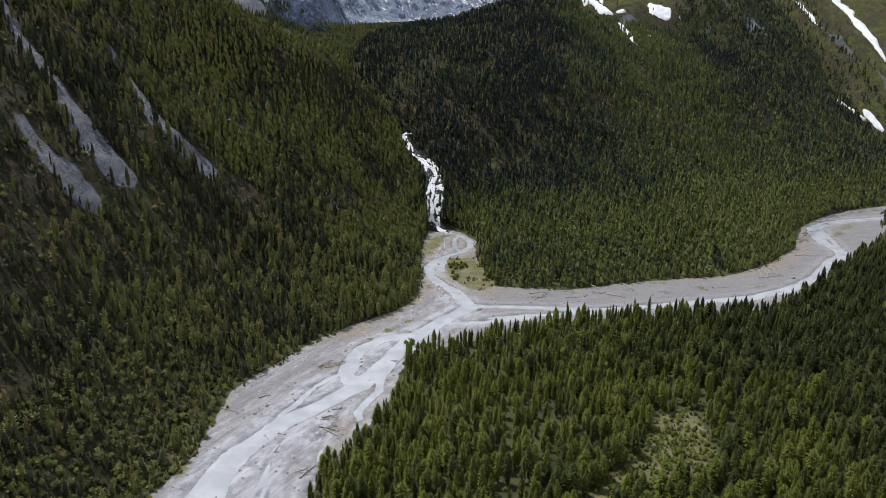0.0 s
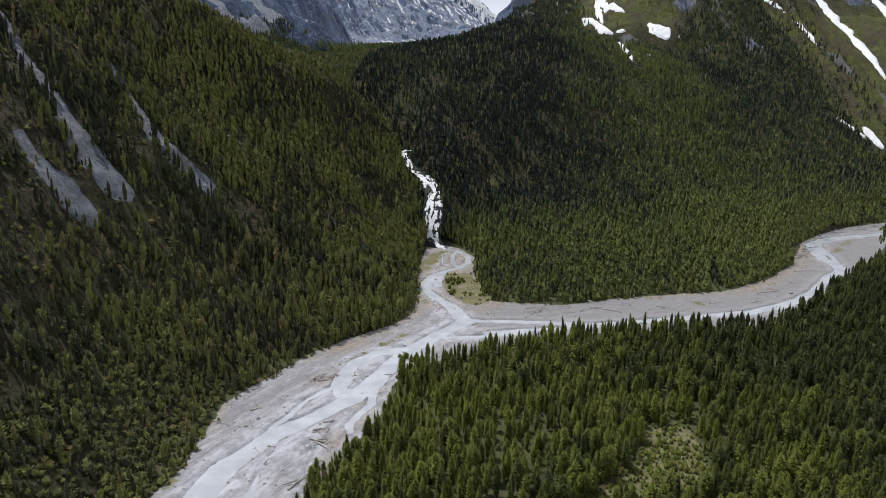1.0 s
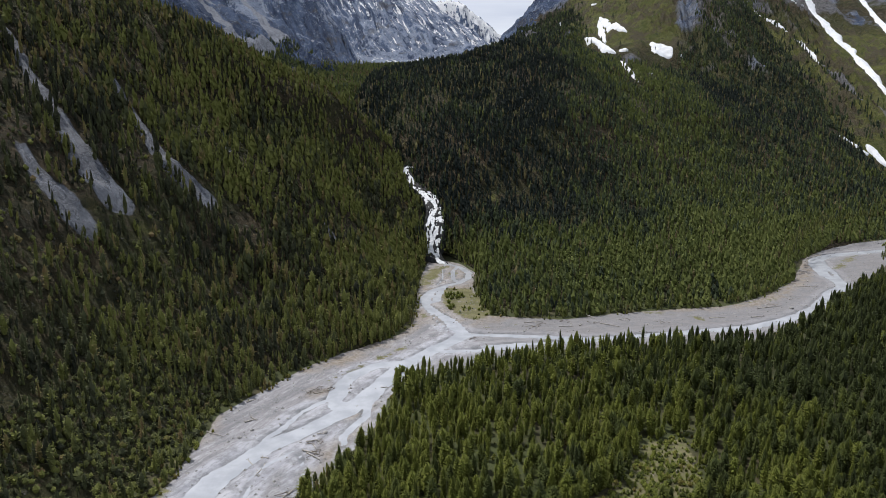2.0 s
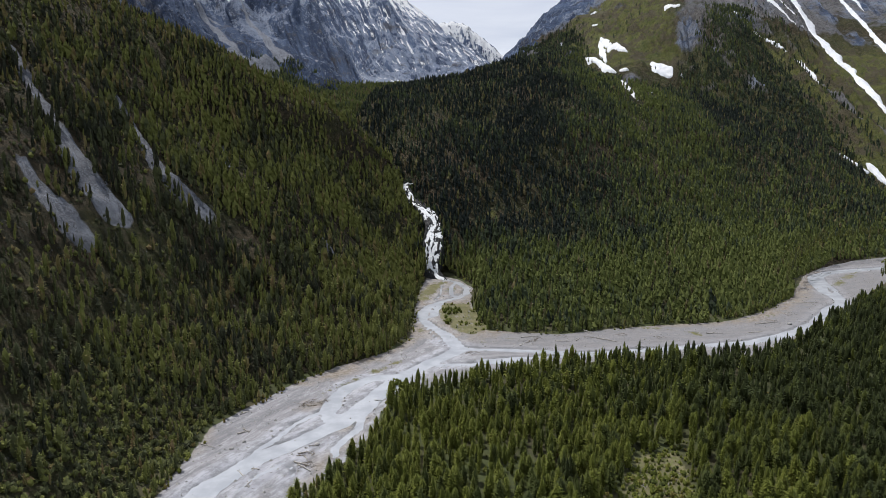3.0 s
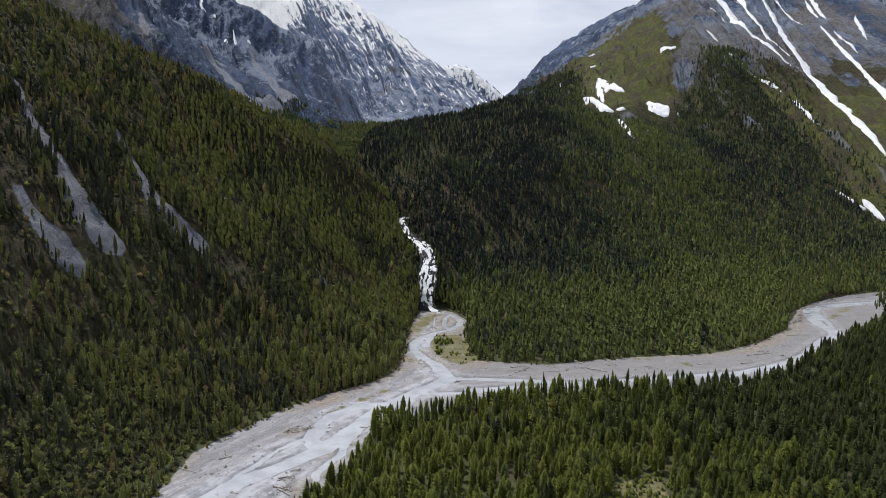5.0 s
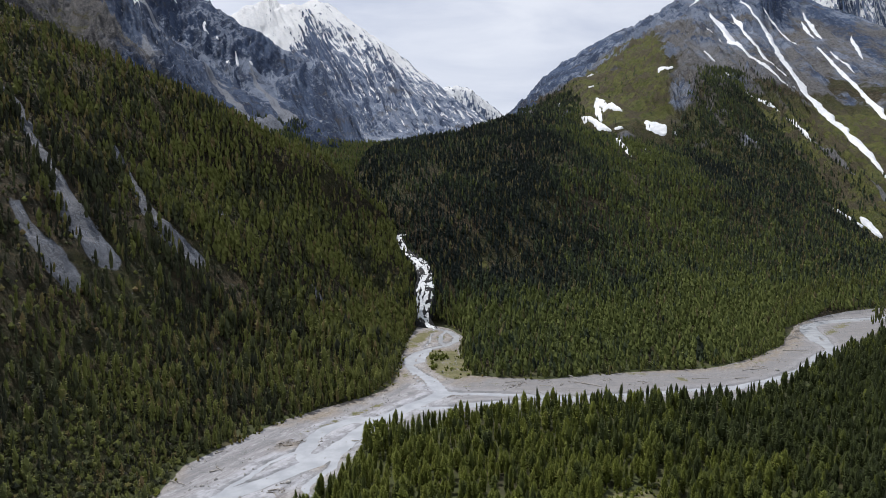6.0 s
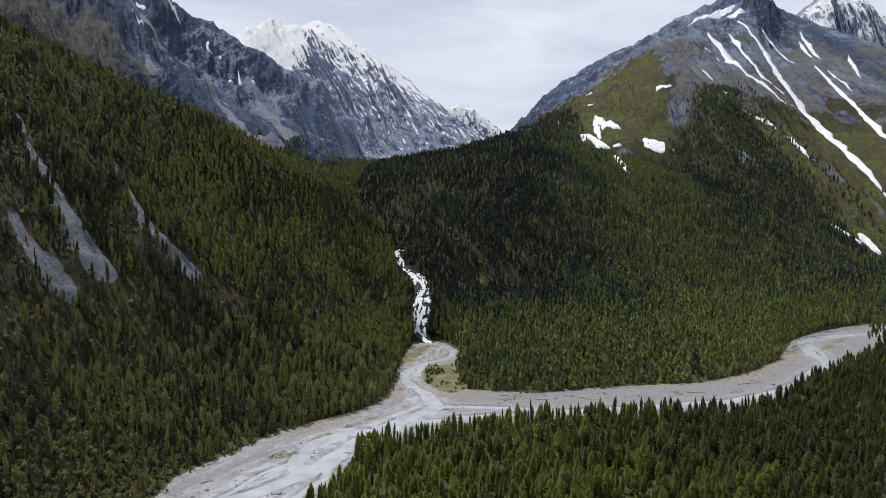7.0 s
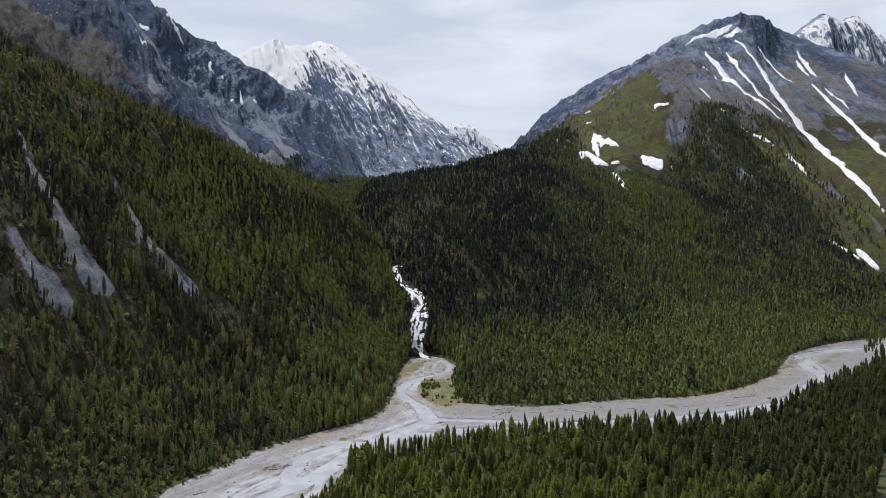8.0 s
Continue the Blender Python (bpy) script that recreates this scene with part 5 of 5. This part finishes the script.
def tube(points, radii, sides=7):
    """A closed round stick along points."""
    points = np.asarray(points, float)
    ahead = np.gradient(points, axis=0)
    ahead /= np.linalg.norm(ahead, axis=1)[:, None]
    ref = np.array([0.0, 0.0, 1.0]) if abs(ahead[0][2]) < 0.8 else np.array([1.0, 0.0, 0.0])
    a = np.cross(ahead, ref)
    a /= np.linalg.norm(a, axis=1)[:, None]
    b = np.cross(ahead, a)
    t = np.arange(sides) * 2 * math.pi / sides
    ring = points[:, None] + np.asarray(radii)[:, None, None] * (a[:, None] * np.cos(t)[None, :, None] + b[:, None] * np.sin(t)[None, :, None])
    bm = bmesh.new()
    rows = [[bm.verts.new(q) for q in row] for row in ring]
    for r0, r1 in zip(rows, rows[1:]):
        for j in range(sides):
            bm.faces.new((r0[j], r0[(j + 1) % sides], r1[(j + 1) % sides], r1[j]))
    bm.faces.new(rows[0][::-1]), bm.faces.new(rows[-1])
    return bm


def part(name, bm, mat, parent, label=""):
    me = bpy.data.meshes.new(name)
    bm.to_mesh(me)
    bm.free()
    me.materials.append(mat)
    me.polygons.foreach_set("use_smooth", [True] * len(me.polygons))
    ob = new(name, me)
    ob.parent = parent
    return tagged(ob, label)


def driftwood(x0, y0, x1, y1, thick=0.28, limbs=3):
    """A stranded log with limb stubs and a torn root end, lying on the gravel."""
    z0, z1 = ground_at(x0, y0)[0], ground_at(x1, y1)[0]
    log = new("driftwood_log")
    log.location = (x0, y0, z0)
    run = np.array([x1 - x0, y1 - y0, z1 - z0])
    s = np.linspace(0, 1, 7)
    bend = np.stack([0 * s, 0 * s, thick * 0.8 + 0.15 * np.sin(s * 3)], 1)
    part("stem", tube(run * s[:, None] + bend, thick * (1 - 0.6 * s)), BLEACHED, log)
    for k in range(limbs):
        at = run * rng.uniform(0.3, 0.9) + (0, 0, thick * 0.8)
        out = np.array([rng.uniform(-1, 1), rng.uniform(-1, 1), rng.uniform(0.1, 0.8)]) * rng.uniform(0.6, 1.6)
        part("limb", tube([at, at + out * 0.6, at + out], [0.09, 0.06, 0.03], 5), BLEACHED, log)
    for k in range(5):
        a = k * 1.26 + rng.uniform(-0.3, 0.3)
        side = np.array([-run[1], run[0], 0]) / (np.linalg.norm(run[:2]) + 1e-6)
        out = side * math.cos(a) * 0.8 + np.array([0, 0, abs(math.sin(a)) * 0.8]) - 0.25 * run / np.linalg.norm(run)
        base = np.array([0, 0, thick * 0.8])
        part("root", tube([base, base + out * 0.6, base + out], [0.14, 0.08, 0.03], 5), BLEACHED, log)
    return tagged(log, "bleached driftwood log stranded on the pale gravel", "log", "driftwood on the gravel bars")


LOGS = [(-65, 227, -59, 219), (-58, 220, -59, 215), (-60, 228, -57, 222), (-60, 229, -57, 227), (-44, 203, -42, 207), (-46, 199, -43, 206), (-42, 247, -39, 247), (-45, 240, -41, 242),
        (-42, 238, -40, 234), (-45, 233, -38, 230), (-43, 231, -37, 226), (-75, 257, -71, 260), (-74, 262, -70, 258), (-80, 277, -77, 280), (-88, 248, -80, 244)]
LOGS_TOO = [(-29, 274, -25, 265), (-17, 349, -16, 340), (-20, 295, -16, 293), (62, 395, 75, 398), (64, 384, 68, 389), (96, 389, 99, 394), (83, 388, 92, 387), (110, 394, 121, 386), (105, 409, 109, 403),
            (281, 482, 300, 484), (184, 405, 195, 405), (212, 406, 222, 408), (225, 425, 243, 430)]
for x0, y0, x1, y1 in LOGS + LOGS_TOO:
    driftwood(x0, y0, x1, y1, rng.uniform(0.2, 0.34))
for k in range(26):
    x, y, a = rng.uniform(86, 112), rng.uniform(200, 226), rng.uniform(0, 3.14)
    if inside(np.array([x]), np.array([y]), CLEARING)[0] > 0:
        driftwood(x, y, x + 2.5 * math.cos(a), y + 2.5 * math.sin(a), 0.13, 1)


def debris_pile(x, y, size, count):
    """A tangle of flood wood."""
    pile = new("driftwood_pile")
    pile.location = (x, y, ground_at(x, y)[0])
    for k in range(count):
        a, r = rng.uniform(0, 6.28), size * math.sqrt(rng.random())
        at = np.array([r * math.cos(a) * 1.6, r * math.sin(a), 0.15 + 0.5 * rng.random() * (1 - r / size)])
        d = rng.uniform(0, 3.14)
        half = np.array([math.cos(d), math.sin(d), rng.uniform(-0.12, 0.12)]) * rng.uniform(0.8, 2.2)
        part("stick", tube([at - half, at, at + half], [0.1, 0.09, 0.04], 5), BARK if k % 3 else BLEACHED, pile)
    return tagged(pile, "dark tangle of flood wood on the gravel bar", "driftwood", "driftwood on the gravel bars")


for x, y, size, count in ((-52, 289, 3.0, 16), (-48, 292, 3.5, 18), (-43, 295, 2.6, 14), (-41, 240, 2.4, 12), (-40, 231, 2.6, 14), (66, 388, 3, 12), (-44, 203, 2.2, 10), (150, 396, 3, 10), (30, 366, 3, 12), (72, 393, 2.6, 9), (88, 398, 2.4, 8), (106, 396, 3, 9), (127, 401, 2.6, 8), (240, 434, 3, 9), (262, 450, 3, 9), (36, 372, 2.4, 9)):
    debris_pile(x, y, size, count)


def boulder(x, y, size):
    bm = bmesh.new()
    bmesh.ops.create_icosphere(bm, subdivisions=2, radius=1)
    shift = Vector((rng.uniform(0, 50), rng.uniform(0, 50), 0))
    for q in bm.verts:
        q.co *= 1 + 0.35 * noise.noise(q.co * 1.3 + shift)
        q.co.z *= 0.7
    ob = part("boulder", bm, STONE, None)
    ob.matrix_basis = Matrix.LocRotScale(Vector((x, y, ground_at(x, y)[0] + 0.2 * size)), Euler((0, 0, rng.random() * 6)), Vector([size] * 3))
    return tagged(ob, "grey weathered boulder on the river gravel", "boulder", "boulders by the river")


for x, y, size in ((248, 425, 1.6), (253, 420, 1.1), (-73, 243, 0.9), (-39, 248, 1.1), (106, 408, 1.0), (-70, 250, 0.8), (60, 379, 0.9), (140, 392, 0.9), (300, 500, 1.0), (12, 500, 0.8)):
    boulder(x, y, size)

# Cobbles: too many to count.
cx, cy = rng.uniform(-110, 480, 60000), rng.uniform(150, 680, 60000)
keep = (inside(cx, cy, GRAVEL) > 0.5) & (rng.random(60000) < 0.35 + 0.9 * fbm(cx, cy, 14, 3)) & (cx < 0.75 * cy)
c2 = np.stack([cx[keep], cy[keep]], 1)[:9000]
cz = ground_at(c2[:, 0], c2[:, 1])
oct_v = np.array([(1, 0, 0), (0, 1, 0), (-1, 0, 0), (0, -1, 0), (0, 0, 0.8), (0, 0, -0.6)], float)
oct_f = np.array([(0, 1, 4), (1, 2, 4), (2, 3, 4), (3, 0, 4), (1, 0, 5), (2, 1, 5), (3, 2, 5), (0, 3, 5)])
size = 0.16 + 0.75 * rng.random(len(c2)) ** 4
turn = rng.random(len(c2)) * 6.28
sx = size[:, None] * (np.cos(turn)[:, None] * oct_v[:, 0] - np.sin(turn)[:, None] * oct_v[:, 1]) * rng.uniform(0.7, 1.3, (len(c2), 6))
sy = size[:, None] * (np.sin(turn)[:, None] * oct_v[:, 0] + np.cos(turn)[:, None] * oct_v[:, 1]) * rng.uniform(0.7, 1.3, (len(c2), 6))
sz = size[:, None] * oct_v[:, 2]
cobbles = new("cobbles", mesh_of("cobbles", np.stack([sx + c2[:, :1], sy + c2[:, 1:], sz + cz[:, None]], -1), (oct_f[None] + 6 * np.arange(len(c2))[:, None, None]).reshape(-1, 3), [STONE], False))
tagged(cobbles, "scattered grey cobbles on the gravel bars", "stones", kind="stuff")
